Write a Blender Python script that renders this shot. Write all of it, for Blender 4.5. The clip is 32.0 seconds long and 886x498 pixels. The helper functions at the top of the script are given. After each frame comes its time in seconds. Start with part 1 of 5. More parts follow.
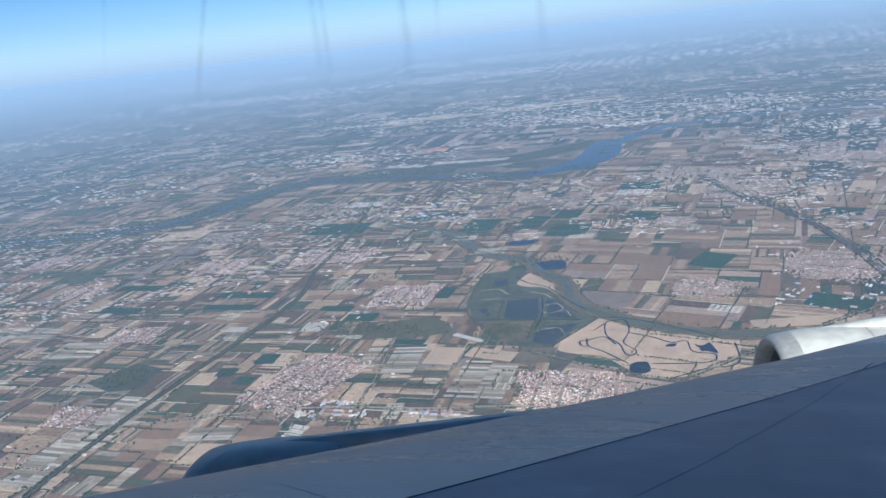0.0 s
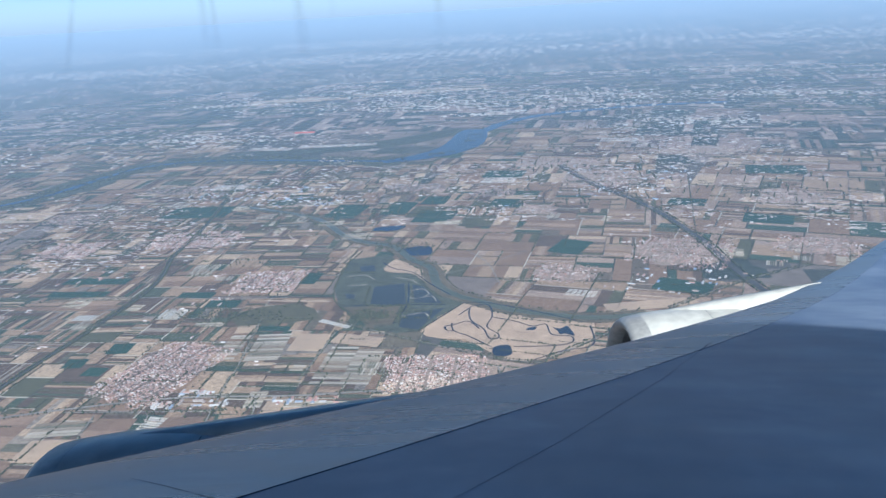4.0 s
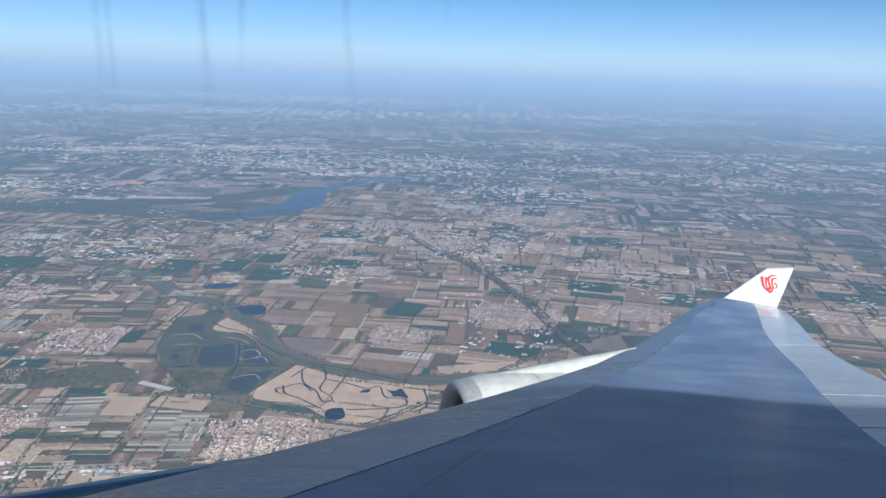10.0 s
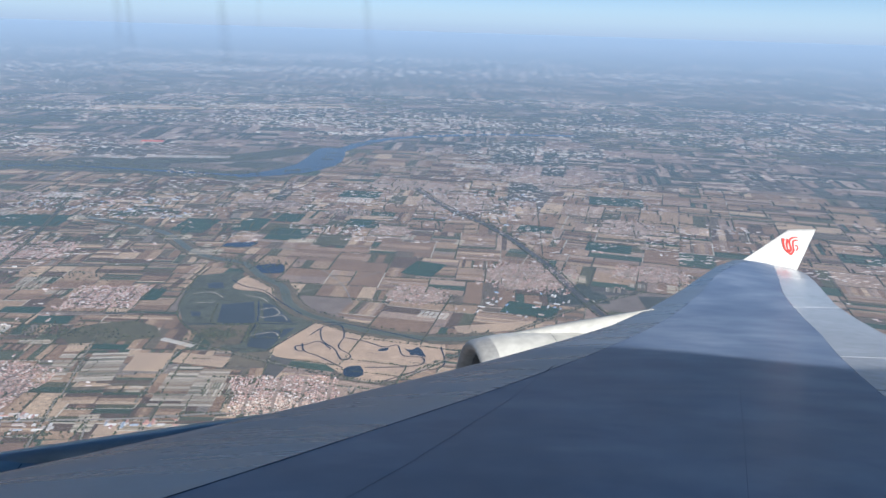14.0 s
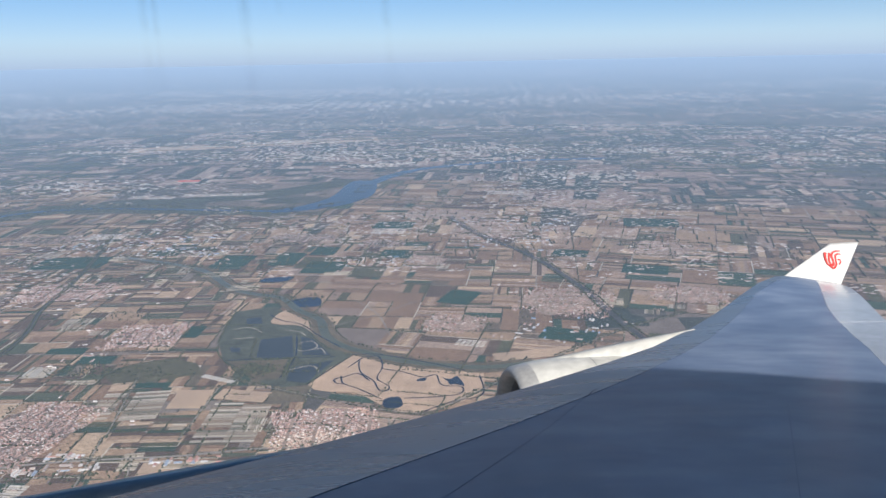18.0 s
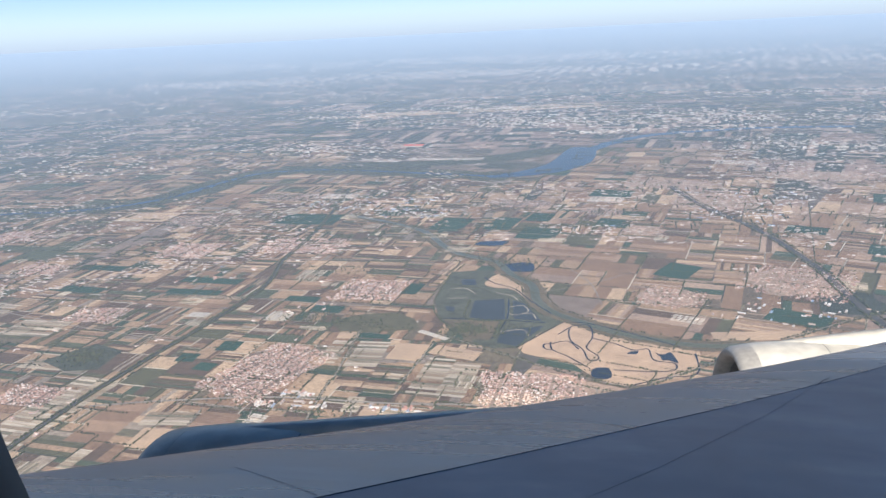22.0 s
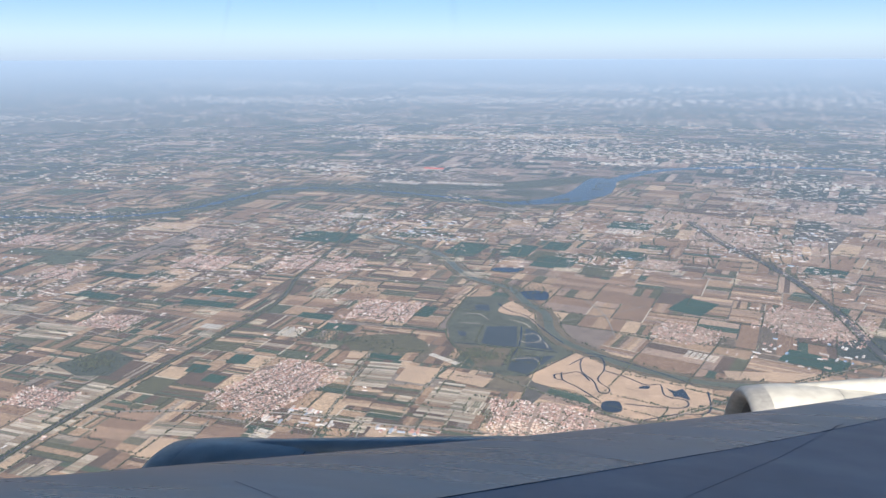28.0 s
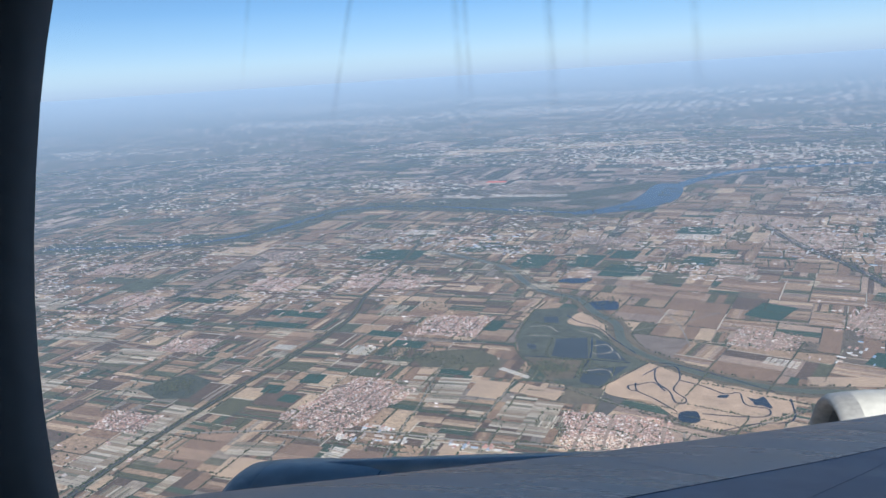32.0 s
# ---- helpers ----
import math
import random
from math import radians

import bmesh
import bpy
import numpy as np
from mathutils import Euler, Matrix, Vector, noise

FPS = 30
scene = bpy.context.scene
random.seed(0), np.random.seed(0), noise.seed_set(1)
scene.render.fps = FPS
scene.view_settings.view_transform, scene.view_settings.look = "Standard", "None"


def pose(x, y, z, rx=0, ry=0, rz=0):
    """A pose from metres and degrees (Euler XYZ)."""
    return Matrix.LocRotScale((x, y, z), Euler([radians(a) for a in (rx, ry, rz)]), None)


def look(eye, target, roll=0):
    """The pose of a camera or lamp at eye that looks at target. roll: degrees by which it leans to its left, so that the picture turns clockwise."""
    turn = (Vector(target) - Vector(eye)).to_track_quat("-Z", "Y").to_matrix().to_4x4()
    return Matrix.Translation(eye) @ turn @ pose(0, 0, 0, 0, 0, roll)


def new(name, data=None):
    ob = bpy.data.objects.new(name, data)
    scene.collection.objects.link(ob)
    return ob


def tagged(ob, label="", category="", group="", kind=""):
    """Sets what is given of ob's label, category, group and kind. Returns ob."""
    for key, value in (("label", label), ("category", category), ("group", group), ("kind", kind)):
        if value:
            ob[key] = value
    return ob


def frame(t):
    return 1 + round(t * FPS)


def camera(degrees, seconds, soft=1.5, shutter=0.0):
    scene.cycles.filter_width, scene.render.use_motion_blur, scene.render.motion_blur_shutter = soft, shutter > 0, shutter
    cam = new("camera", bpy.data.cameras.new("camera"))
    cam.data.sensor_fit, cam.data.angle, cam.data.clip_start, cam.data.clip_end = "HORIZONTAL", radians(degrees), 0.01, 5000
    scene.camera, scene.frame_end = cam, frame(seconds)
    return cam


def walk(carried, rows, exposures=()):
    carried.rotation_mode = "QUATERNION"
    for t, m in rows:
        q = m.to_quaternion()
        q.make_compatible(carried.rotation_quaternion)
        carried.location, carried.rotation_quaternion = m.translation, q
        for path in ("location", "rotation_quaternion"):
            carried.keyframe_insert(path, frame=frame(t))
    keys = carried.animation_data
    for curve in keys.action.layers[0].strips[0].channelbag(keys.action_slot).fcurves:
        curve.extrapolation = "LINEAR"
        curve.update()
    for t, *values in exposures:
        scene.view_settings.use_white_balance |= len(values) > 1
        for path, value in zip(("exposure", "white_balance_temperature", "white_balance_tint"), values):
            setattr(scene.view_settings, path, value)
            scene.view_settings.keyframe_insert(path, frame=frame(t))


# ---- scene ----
# ---- camera ----
cam = camera(60.0, 32.0, soft=1.5)
PATH = [
    (0, 0.0178, 0.0025, -0.0001, 74.597, 6.299, 19.543),
    (0.5, 0.0201, 0.0028, -0.0002, 74.031, 6.006, 21.314),
    (1, 0.0224, 0.0031, -0.0002, 73.534, 4.725, 20.626),
    (1.5, 0.0248, 0.0035, -0.0002, 72.299, 3.459, 19.900),
    (2, 0.0224, 0.0031, -0.0002, 69.928, 4.934, 22.607),
    (2.5, 0.0201, 0.0028, -0.0002, 70.419, 4.939, 18.259),
    (3, 0.0178, 0.0025, -0.0001, 70.712, 3.973, 15.179),
    (3.5, 0.0152, 0.0021, -0.0001, 71.075, 3.458, 12.574),
    (4, 0.0125, 0.0017, -0.0001, 72.754, 3.160, 10.106),
    (4.5, 0.0099, 0.0014, -0.0001, 74.004, 3.223, 8.482),
    (6.5, 0, 0, 0, 76.029, 3.196, 6.499),
    (7, 0, 0, 0, 76.138, 3.768, 6.647),
    (7.5, 0, 0, 0, 76.259, 4.142, 6.785),
    (8, 0, 0, 0, 76.388, 3.935, 7.061),
    (8.5, 0, 0, 0, 78.413, 1.569, 4.130),
    (9, 0, 0, 0, 77.883, -1.422, 0.194),
    (9.5, 0, 0, 0, 76.640, -3.088, -2.329),
    (10, 0, 0, 0, 77.190, -1.744, -1.107),
    (10.5, 0, 0, 0, 78.205, -1.291, -0.546),
    (11, 0, 0, 0, 78.566, -0.325, -0.298),
    (11.5, 0, 0, 0, 77.921, 0.248, 0.036),
    (12, 0, 0, 0, 77.545, 0.008, -0.538),
    (12.5, 0, 0, 0, 75.947, -1.007, -0.421),
    (13, 0, 0, 0, 74.129, -1.789, 0.254),
    (13.5, 0, 0, 0, 74.072, -1.832, 0.123),
    (14, 0, 0, 0, 74.165, -1.698, 0.253),
    (14.5, 0, 0, 0, 74.169, -0.530, 0.141),
    (16.5, 0, 0, 0, 75.312, -0.913, 1.649),
    (17, 0, 0, 0, 75.690, 0.165, 1.850),
    (17.5, 0.0009, -0.0013, -0.0048, 76.000, 0.536, 2.425),
    (18, 0.0018, -0.0025, -0.0096, 76.257, 1.057, 2.177),
    (18.5, 0.0027, -0.0038, -0.0144, 76.340, 1.051, 2.594),
    (19, 0.0036, -0.005, -0.0193, 74.395, 1.761, 5.320),
    (19.5, 0.0039, -0.0057, -0.0217, 72.068, 2.662, 13.543),
    (20, 0.0042, -0.0063, -0.0241, 73.267, 3.612, 16.404),
    (20.5, 0.0046, -0.007, -0.0265, 73.512, 3.377, 16.971),
    (21, 0.0049, -0.0076, -0.0289, 73.801, 2.920, 16.953),
    (21.5, 0.0034, -0.0078, -0.0289, 74.193, 2.469, 17.469),
    (22, 0.0019, -0.008, -0.0289, 74.276, 2.583, 18.234),
    (22.5, -0.0011, -0.0084, -0.0288, 74.337, 2.808, 18.943),
    (23, -0.004, -0.0088, -0.0288, 75.041, 2.437, 19.484),
    (23.5, -0.0065, -0.0092, -0.0288, 75.299, 2.488, 20.146),
    (24, -0.009, -0.0095, -0.0288, 75.538, 2.176, 20.635),
    (24.5, -0.011, -0.0098, -0.0288, 75.784, 1.797, 20.947),
    (25, -0.0129, -0.0101, -0.0288, 76.013, 1.520, 21.258),
    (25.5, -0.0139, -0.0102, -0.0287, 76.235, 1.350, 21.697),
    (27.5, -0.0021, -0.0086, -0.0288, 76.819, -0.657, 18.259),
    (28, 0.0126, -0.0051, -0.0241, 76.092, 0.121, 20.091),
    (28.5, 0.0163, -0.0019, -0.0145, 74.014, 0.784, 19.769),
    (29, 0.0162, -0.0008, -0.0109, 72.106, 1.456, 16.379),
    (29.5, 0.0161, 0.0002, -0.0073, 72.670, 1.122, 15.056),
    (30, 0.016, 0.0012, -0.0037, 74.365, 0.848, 15.629),
    (30.5, 0.0158, 0.0022, -0.0001, 74.753, 1.279, 16.342),
    (31, 0.0158, 0.0022, -0.0001, 75.530, 2.164, 18.034),
    (31.5, 0.004, 0.0006, 0, 77.228, 2.549, 21.393),
    (32, 0.002, 0.0003, 0, 77.306, 3.542, 24.300),
]
EXPOSURE = [(0, 0.13, 5500, 7), (4.5, 0.24, 5480, 7), (8, 0.08, 5480, 7), (11, 0.05, 5650, 9), (13, 0.1, 5850, 11), (17, 0.06, 6080, 12), (19, 0.08, 6400, 14), (20, 0.38, 6650, 14),
            (23, 0.44, 6650, 14), (25, 0.4, 6650, 14), (28, 0.38, 6500, 13), (30, 0.34, 6200, 12), (32, 0.14, 5950, 10)]
walk(cam, [(r[0], pose(*r[1:])) for r in PATH], EXPOSURE)

# ---- sky, sun and haze ----
GROUND = -118.45
AIRFRAME = pose(0, 0, 0, -15.87, 0.43, 7.94)      # banked aircraft: x aft, y outboard, z up

SUN_AIR = Vector((0.2, -1.0, 0.365))
sun_way = (AIRFRAME.to_3x3() @ SUN_AIR).normalized()
sun = new("sun", bpy.data.lights.new("sun", "SUN"))
sun.data.energy, sun.data.angle, sun.data.color = 6.9, radians(1.3), (1.0, 0.95, 0.88)
sun.matrix_world = look(sun_way * 50, (0, 0, 0))

world = bpy.data.worlds.new("world")
scene.world = world
world.use_nodes = True
wn = world.node_tree.nodes
sky = wn.new("ShaderNodeTexSky")
sky.sky_type, sky.sun_disc = "NISHITA", False
sky.sun_elevation = math.asin(sun_way.z)
sky.sun_rotation = math.atan2(sun_way.x, sun_way.y)
sky.altitude, sky.air_density, sky.dust_density, sky.ozone_density = 4000, 0.85, 0.0, 4.0
wn["Background"].inputs["Strength"].default_value = 0.092
wl = world.node_tree.links
deep = wn.new("ShaderNodeHueSaturation")
deep.inputs["Saturation"].default_value, deep.inputs["Hue"].default_value = 1.12, 0.492
wl.new(sky.outputs[0], deep.inputs["Color"])
# pale haze above the horizon, greyer right at its foot
height = wn.new("ShaderNodeSeparateXYZ")
wl.new(wn.new("ShaderNodeTexCoord").outputs["Generated"], height.inputs[0])


def sky_ramp(stops):
    r = wn.new("ShaderNodeValToRGB")
    e = r.color_ramp.elements
    while len(e) < len(stops):
        e.new(0.5)
    for k, (p, c) in zip(e, stops):
        k.position, k.color = p, (*c, 1)
    wl.new(height.outputs["Z"], r.inputs["Fac"])
    return r.outputs["Color"]


# the thin high air darkens towards the zenith
dark = wn.new("ShaderNodeMix")
dark.data_type, dark.blend_type = "RGBA", "MULTIPLY"
dark.inputs["Factor"].default_value = 1.0
wl.new(deep.outputs[0], dark.inputs["A"])
wl.new(sky_ramp([(0.0, (1, 1, 1)), (0.15, (1, 1, 1)), (0.45, (0.62, 0.68, 0.78)), (1.0, (0.42, 0.5, 0.64))]), dark.inputs["B"])
wl.new(dark.outputs["Result"], wn["Background"].inputs["Color"])
band = wn.new("ShaderNodeBackground")
band.inputs["Strength"].default_value = 0.92
wl.new(sky_ramp([(0.0, (0.5, 0.63, 0.79)), (0.006, (0.53, 0.67, 0.815)), (0.016, (0.585, 0.745, 0.86)), (0.03, (0.61, 0.785, 0.885)), (0.06, (0.53, 0.72, 0.86))]), band.inputs["Color"])
veil = wn.new("ShaderNodeMixShader")
wl.new(sky_ramp([(0.0, (1, 1, 1)), (0.02, (0.97,) * 3), (0.045, (0.66,) * 3), (0.09, (0.26,) * 3), (0.2, (0, 0, 0))]), veil.inputs["Fac"])
wl.new(wn["Background"].outputs[0], veil.inputs[1])
wl.new(band.outputs[0], veil.inputs[2])
wl.new(veil.outputs[0], wn["World Output"].inputs["Surface"])


# ---- materials ----
def material(name, rough=0.7, metal=0.0, spec=0.4):
    m = bpy.data.materials.new(name)
    m.use_nodes = True
    b = m.node_tree.nodes["Principled BSDF"]
    b.inputs["Roughness"].default_value, b.inputs["Metallic"].default_value = rough, metal
    b.inputs["Specular IOR Level"].default_value = spec
    return m, m.node_tree.nodes, m.node_tree.links, b


def ramp(nodes, links, source, stops, interpolation="LINEAR"):
    r = nodes.new("ShaderNodeValToRGB")
    r.color_ramp.interpolation = interpolation
    e = r.color_ramp.elements
    while len(e) < len(stops):
        e.new(0.5)
    for k, (p, c) in zip(e, stops):
        k.position, k.color = p, (*c, 1)
    links.new(source, r.inputs["Fac"])
    return r.outputs["Color"]


def noise_tex(nodes, links, scale, detail=4.0, vector=None, rough=0.55):
    n = nodes.new("ShaderNodeTexNoise")
    n.inputs["Scale"].default_value, n.inputs["Detail"].default_value, n.inputs["Roughness"].default_value = scale, detail, rough
    if vector is None:
        vector = nodes.new("ShaderNodeTexCoord").outputs["Object"]
    links.new(vector, n.inputs["Vector"])
    return n.outputs["Fac"]


def blend(nodes, links, a, b, fac, mode="MIX"):
    m = nodes.new("ShaderNodeMix")
    m.data_type, m.blend_type = "RGBA", mode
    for socket, v in ((m.inputs["A"], a), (m.inputs["B"], b)):
        if isinstance(v, tuple):
            socket.default_value = (*v, 1)
        else:
            links.new(v, socket)
    if isinstance(fac, float):
        m.inputs["Factor"].default_value = fac
    else:
        links.new(fac, m.inputs["Factor"])
    return m.outputs["Result"]


def bump(nodes, links, shader, height, strength=0.3, distance=0.02):
    b = nodes.new("ShaderNodeBump")
    b.inputs["Strength"].default_value, b.inputs["Distance"].default_value = strength, distance
    links.new(height, b.inputs["Height"])
    links.new(b.outputs["Normal"], shader.inputs["Normal"])


def mottled(name, dark, light, scale=1.0, fine=8.0, rough=0.8, metal=0.0, spec=0.3, relief=0.0):
    """Two scales of variation between two colours."""
    m, n, l, b = material(name, rough, metal, spec)
    big = noise_tex(n, l, scale, 4)
    small = noise_tex(n, l, scale * fine, 3)
    c = ramp(n, l, big, [(0.3, dark), (0.7, light)])
    g = ramp(n, l, small, [(0.3, (0.82, 0.82, 0.82)), (0.7, (1.12, 1.12, 1.12))])
    l.new(blend(n, l, c, g, 1.0, "MULTIPLY"), b.inputs["Base Color"])
    if relief:
        bump(n, l, b, small, relief)
    return m


def varied(name, tones, rough=0.9, scale=0.6, grain=0.25, island=True):
    """Each loose piece takes one of the tones; a fine grain runs over all of them."""
    m, n, l, b = material(name, rough, 0.0, 0.15)
    if island:
        pick = n.new("ShaderNodeNewGeometry").outputs["Random Per Island"]
    else:
        pick = n.new("ShaderNodeObjectInfo").outputs["Random"]
    stops = [(i / len(tones), t) for i, t in enumerate(tones)]
    c = ramp(n, l, pick, stops, "CONSTANT")
    pos = n.new("ShaderNodeNewGeometry").outputs["Position"]
    g1 = noise_tex(n, l, scale, 5, pos, 0.65)
    g2 = noise_tex(n, l, scale * 0.12, 3, pos)
    k1 = ramp(n, l, g1, [(0.28, (1 - grain,) * 3), (0.72, (1 + grain,) * 3)])
    k2 = ramp(n, l, g2, [(0.3, (0.85, 0.86, 0.88)), (0.7, (1.12, 1.1, 1.06))])
    c = blend(n, l, c, k1, 1.0, "MULTIPLY")
    k3 = ramp(n, l, noise_tex(n, l, scale * 5, 3, pos, 0.7), [(0.33, (1 - grain * 0.9,) * 3), (0.67, (1 + grain * 0.9,) * 3)])
    c = blend(n, l, c, k3, 1.0, "MULTIPLY")
    l.new(blend(n, l, c, k2, 1.0, "MULTIPLY"), b.inputs["Base Color"])
    return m


TAN, SAND, BROWN, UMBER = (0.305, 0.214, 0.146), (0.41, 0.305, 0.212), (0.212, 0.14, 0.097), (0.107, 0.077, 0.059)
GREEN, OLIVE, GREY, PALE = (0.03, 0.07, 0.052), (0.09, 0.09, 0.056), (0.27, 0.225, 0.18), (0.48, 0.425, 0.345)

FIELD = varied("field_soil", [BROWN, TAN, UMBER, (0.08, 0.092, 0.062), BROWN, TAN, (0.2, 0.17, 0.145), BROWN, UMBER, SAND, OLIVE, TAN, (0.05, 0.074, 0.052), UMBER, (0.13, 0.11, 0.08), BROWN], grain=0.42)
FIELD_EAST = varied("eastern_field_soil", [BROWN, TAN, UMBER, TAN, (0.33, 0.245, 0.19), BROWN, SAND, (0.25, 0.185, 0.15), BROWN, (0.13, 0.105, 0.08), (0.28, 0.2, 0.152), (0.05, 0.08, 0.058), BROWN, OLIVE], grain=0.4)
FIELD_ONE = varied("single_field_soil", [BROWN, TAN, SAND, UMBER, BROWN, OLIVE, GREY, TAN, UMBER, (0.07, 0.09, 0.06), BROWN, TAN, (0.13, 0.12, 0.085)], grain=0.4, island=False)
FIELD_FAR = varied("far_land", [(0.1, 0.092, 0.085), (0.21, 0.155, 0.13), (0.05, 0.062, 0.055), (0.34, 0.265, 0.225), (0.14, 0.11, 0.1), (0.07, 0.078, 0.072), (0.27, 0.2, 0.17), (0.04, 0.06, 0.05)], scale=0.12, grain=0.45)
SOIL = varied("ploughed_soil", [(0.25, 0.166, 0.117), (0.29, 0.2, 0.142), (0.21, 0.14, 0.1), (0.265, 0.18, 0.13)], grain=0.22)
BARE = varied("bare_tan_soil", [(0.46, 0.335, 0.235), (0.42, 0.31, 0.22), (0.48, 0.365, 0.27)], grain=0.18)
CROP = varied("green_crop", [GREEN, (0.03, 0.066, 0.05), (0.045, 0.09, 0.055)], grain=0.12)
FILM = varied("plastic_film", [PALE, (0.35, 0.305, 0.24), (0.42, 0.37, 0.3), (0.29, 0.24, 0.18), (0.38, 0.33, 0.26), (0.17, 0.16, 0.115), (0.25, 0.195, 0.14)], rough=0.5, grain=0.15)
STEPPE = varied("dry_reed", [(0.41, 0.298, 0.21), (0.43, 0.312, 0.222)], scale=0.25, grain=0.2)
MARSH = varied("marsh_grass", [(0.066, 0.076, 0.06), (0.078, 0.086, 0.066)], scale=0.35, grain=0.5)
SCRUB = varied("scrub", [(0.10, 0.095, 0.06), (0.12, 0.10, 0.07), (0.08, 0.085, 0.055)], scale=0.4, grain=0.35)
LEAF = varied("tree_leaf", [(0.045, 0.058, 0.032), (0.06, 0.066, 0.036), (0.075, 0.074, 0.045), (0.05, 0.056, 0.04)], scale=2.0)
ROAD = mottled("road_dust", (0.2, 0.18, 0.155), (0.3, 0.27, 0.23), 0.05, 20)
PALE_TRACK = mottled("pale_track", (0.42, 0.36, 0.28), (0.52, 0.46, 0.37), 0.05, 20)
DITCH = mottled("ditch_grass", (0.036, 0.042, 0.03), (0.06, 0.064, 0.044), 0.1, 20)
ASPHALT = mottled("asphalt", (0.045, 0.047, 0.05), (0.08, 0.08, 0.08), 0.05, 20)
ROOF = varied("roof_tile", [(0.34, 0.19, 0.15), (0.29, 0.165, 0.135), (0.39, 0.29, 0.25), (0.17, 0.125, 0.115), (0.56, 0.52, 0.49), (0.3, 0.16, 0.14), (0.14, 0.11, 0.105), (0.38, 0.26, 0.225)], grain=0.1)
WALLS = varied("house_wall", [(0.42, 0.33, 0.28), (0.36, 0.27, 0.23), (0.54, 0.48, 0.43), (0.3, 0.22, 0.19)], grain=0.1)
PLASTER = varied("pale_building", [(0.5, 0.47, 0.44), (0.42, 0.37, 0.33), (0.62, 0.6, 0.58), (0.48, 0.37, 0.31), (0.34, 0.33, 0.34), (0.4, 0.29, 0.24)], grain=0.08)
SHED = varied("sheet_metal_roof", [(0.5, 0.5, 0.5), (0.2, 0.3, 0.44), (0.62, 0.61, 0.6), (0.42, 0.25, 0.2), (0.45, 0.42, 0.4), (0.36, 0.3, 0.26)], rough=0.45, grain=0.06)

HAMLET = varied("hamlet_roof", [(0.44, 0.33, 0.29), (0.56, 0.49, 0.45), (0.38, 0.27, 0.24), (0.66, 0.63, 0.61), (0.34, 0.2, 0.17), (0.5, 0.39, 0.35)], grain=0.08)
TOWN = varied("town_wall", [(0.4, 0.37, 0.35), (0.33, 0.29, 0.265), (0.52, 0.5, 0.48), (0.38, 0.3, 0.26), (0.46, 0.42, 0.385), (0.28, 0.25, 0.24)], grain=0.06)
PLASTER_ONE = varied("pale_wall", [(0.5, 0.47, 0.44), (0.42, 0.37, 0.33), (0.58, 0.55, 0.52)], grain=0.08, island=False)
SHED_ONE = varied("sheet_roof_paint", [(0.46, 0.45, 0.44), (0.4, 0.33, 0.29), (0.58, 0.56, 0.54), (0.42, 0.24, 0.2), (0.42, 0.38, 0.35), (0.3, 0.35, 0.42)], rough=0.45, grain=0.06, island=False)
FILM_ONE = varied("film_cover", [PALE, (0.48, 0.45, 0.4), (0.42, 0.4, 0.36)], rough=0.45, grain=0.1, island=False)
LEAF_ONE = varied("single_tree_leaf", [(0.045, 0.058, 0.032), (0.06, 0.066, 0.036), (0.075, 0.074, 0.045), (0.05, 0.056, 0.04)], scale=3.0, island=False)
BARK = mottled("bark", (0.07, 0.055, 0.045), (0.12, 0.1, 0.08), 4.0, 6, 0.9)

WATER, n, l, b = material("pond_water", 0.22, 0.0, 0.45)
l.new(ramp(n, l, noise_tex(n, l, 0.05, 3), [(0.3, (0.012, 0.022, 0.04)), (0.7, (0.02, 0.032, 0.05))]), b.inputs["Base Color"])
bump(n, l, b, noise_tex(n, l, 2.5, 3), 0.15, 0.05)

SHALLOW = mottled("shallow_water", (0.034, 0.044, 0.05), (0.052, 0.062, 0.066), 0.06, 12, 0.4, 0.0, 0.25)

PLAIN, n, l, b = material("plain_soil", 0.95, 0.0, 0.1)
pos = n.new("ShaderNodeNewGeometry").outputs["Position"]
cells = n.new("ShaderNodeTexVoronoi")
cells.distance, cells.inputs["Scale"].default_value = "CHEBYCHEV", 0.03
l.new(pos, cells.inputs["Vector"])
tone = n.new("ShaderNodeSeparateColor")
l.new(cells.outputs["Color"], tone.inputs[0])
base = ramp(n, l, tone.outputs[0], [(0.0, (0.13, 0.115, 0.1)), (0.2, (0.19, 0.15, 0.125)), (0.42, (0.085, 0.088, 0.078)), (0.6, (0.24, 0.185, 0.155)), (0.78, (0.07, 0.08, 0.068)), (0.9, (0.29, 0.24, 0.21))], "CONSTANT")
wide = ramp(n, l, noise_tex(n, l, 0.004, 5, pos), [(0.35, (0.7, 0.76, 0.8)), (0.65, (1.15, 1.1, 1.05))])
grit = ramp(n, l, noise_tex(n, l, 0.25, 4, pos), [(0.3, (0.75, 0.75, 0.75)), (0.7, (1.2, 1.2, 1.2))])
l.new(blend(n, l, blend(n, l, base, wide, 1.0, "MULTIPLY"), grit, 1.0, "MULTIPLY"), b.inputs["Base Color"])

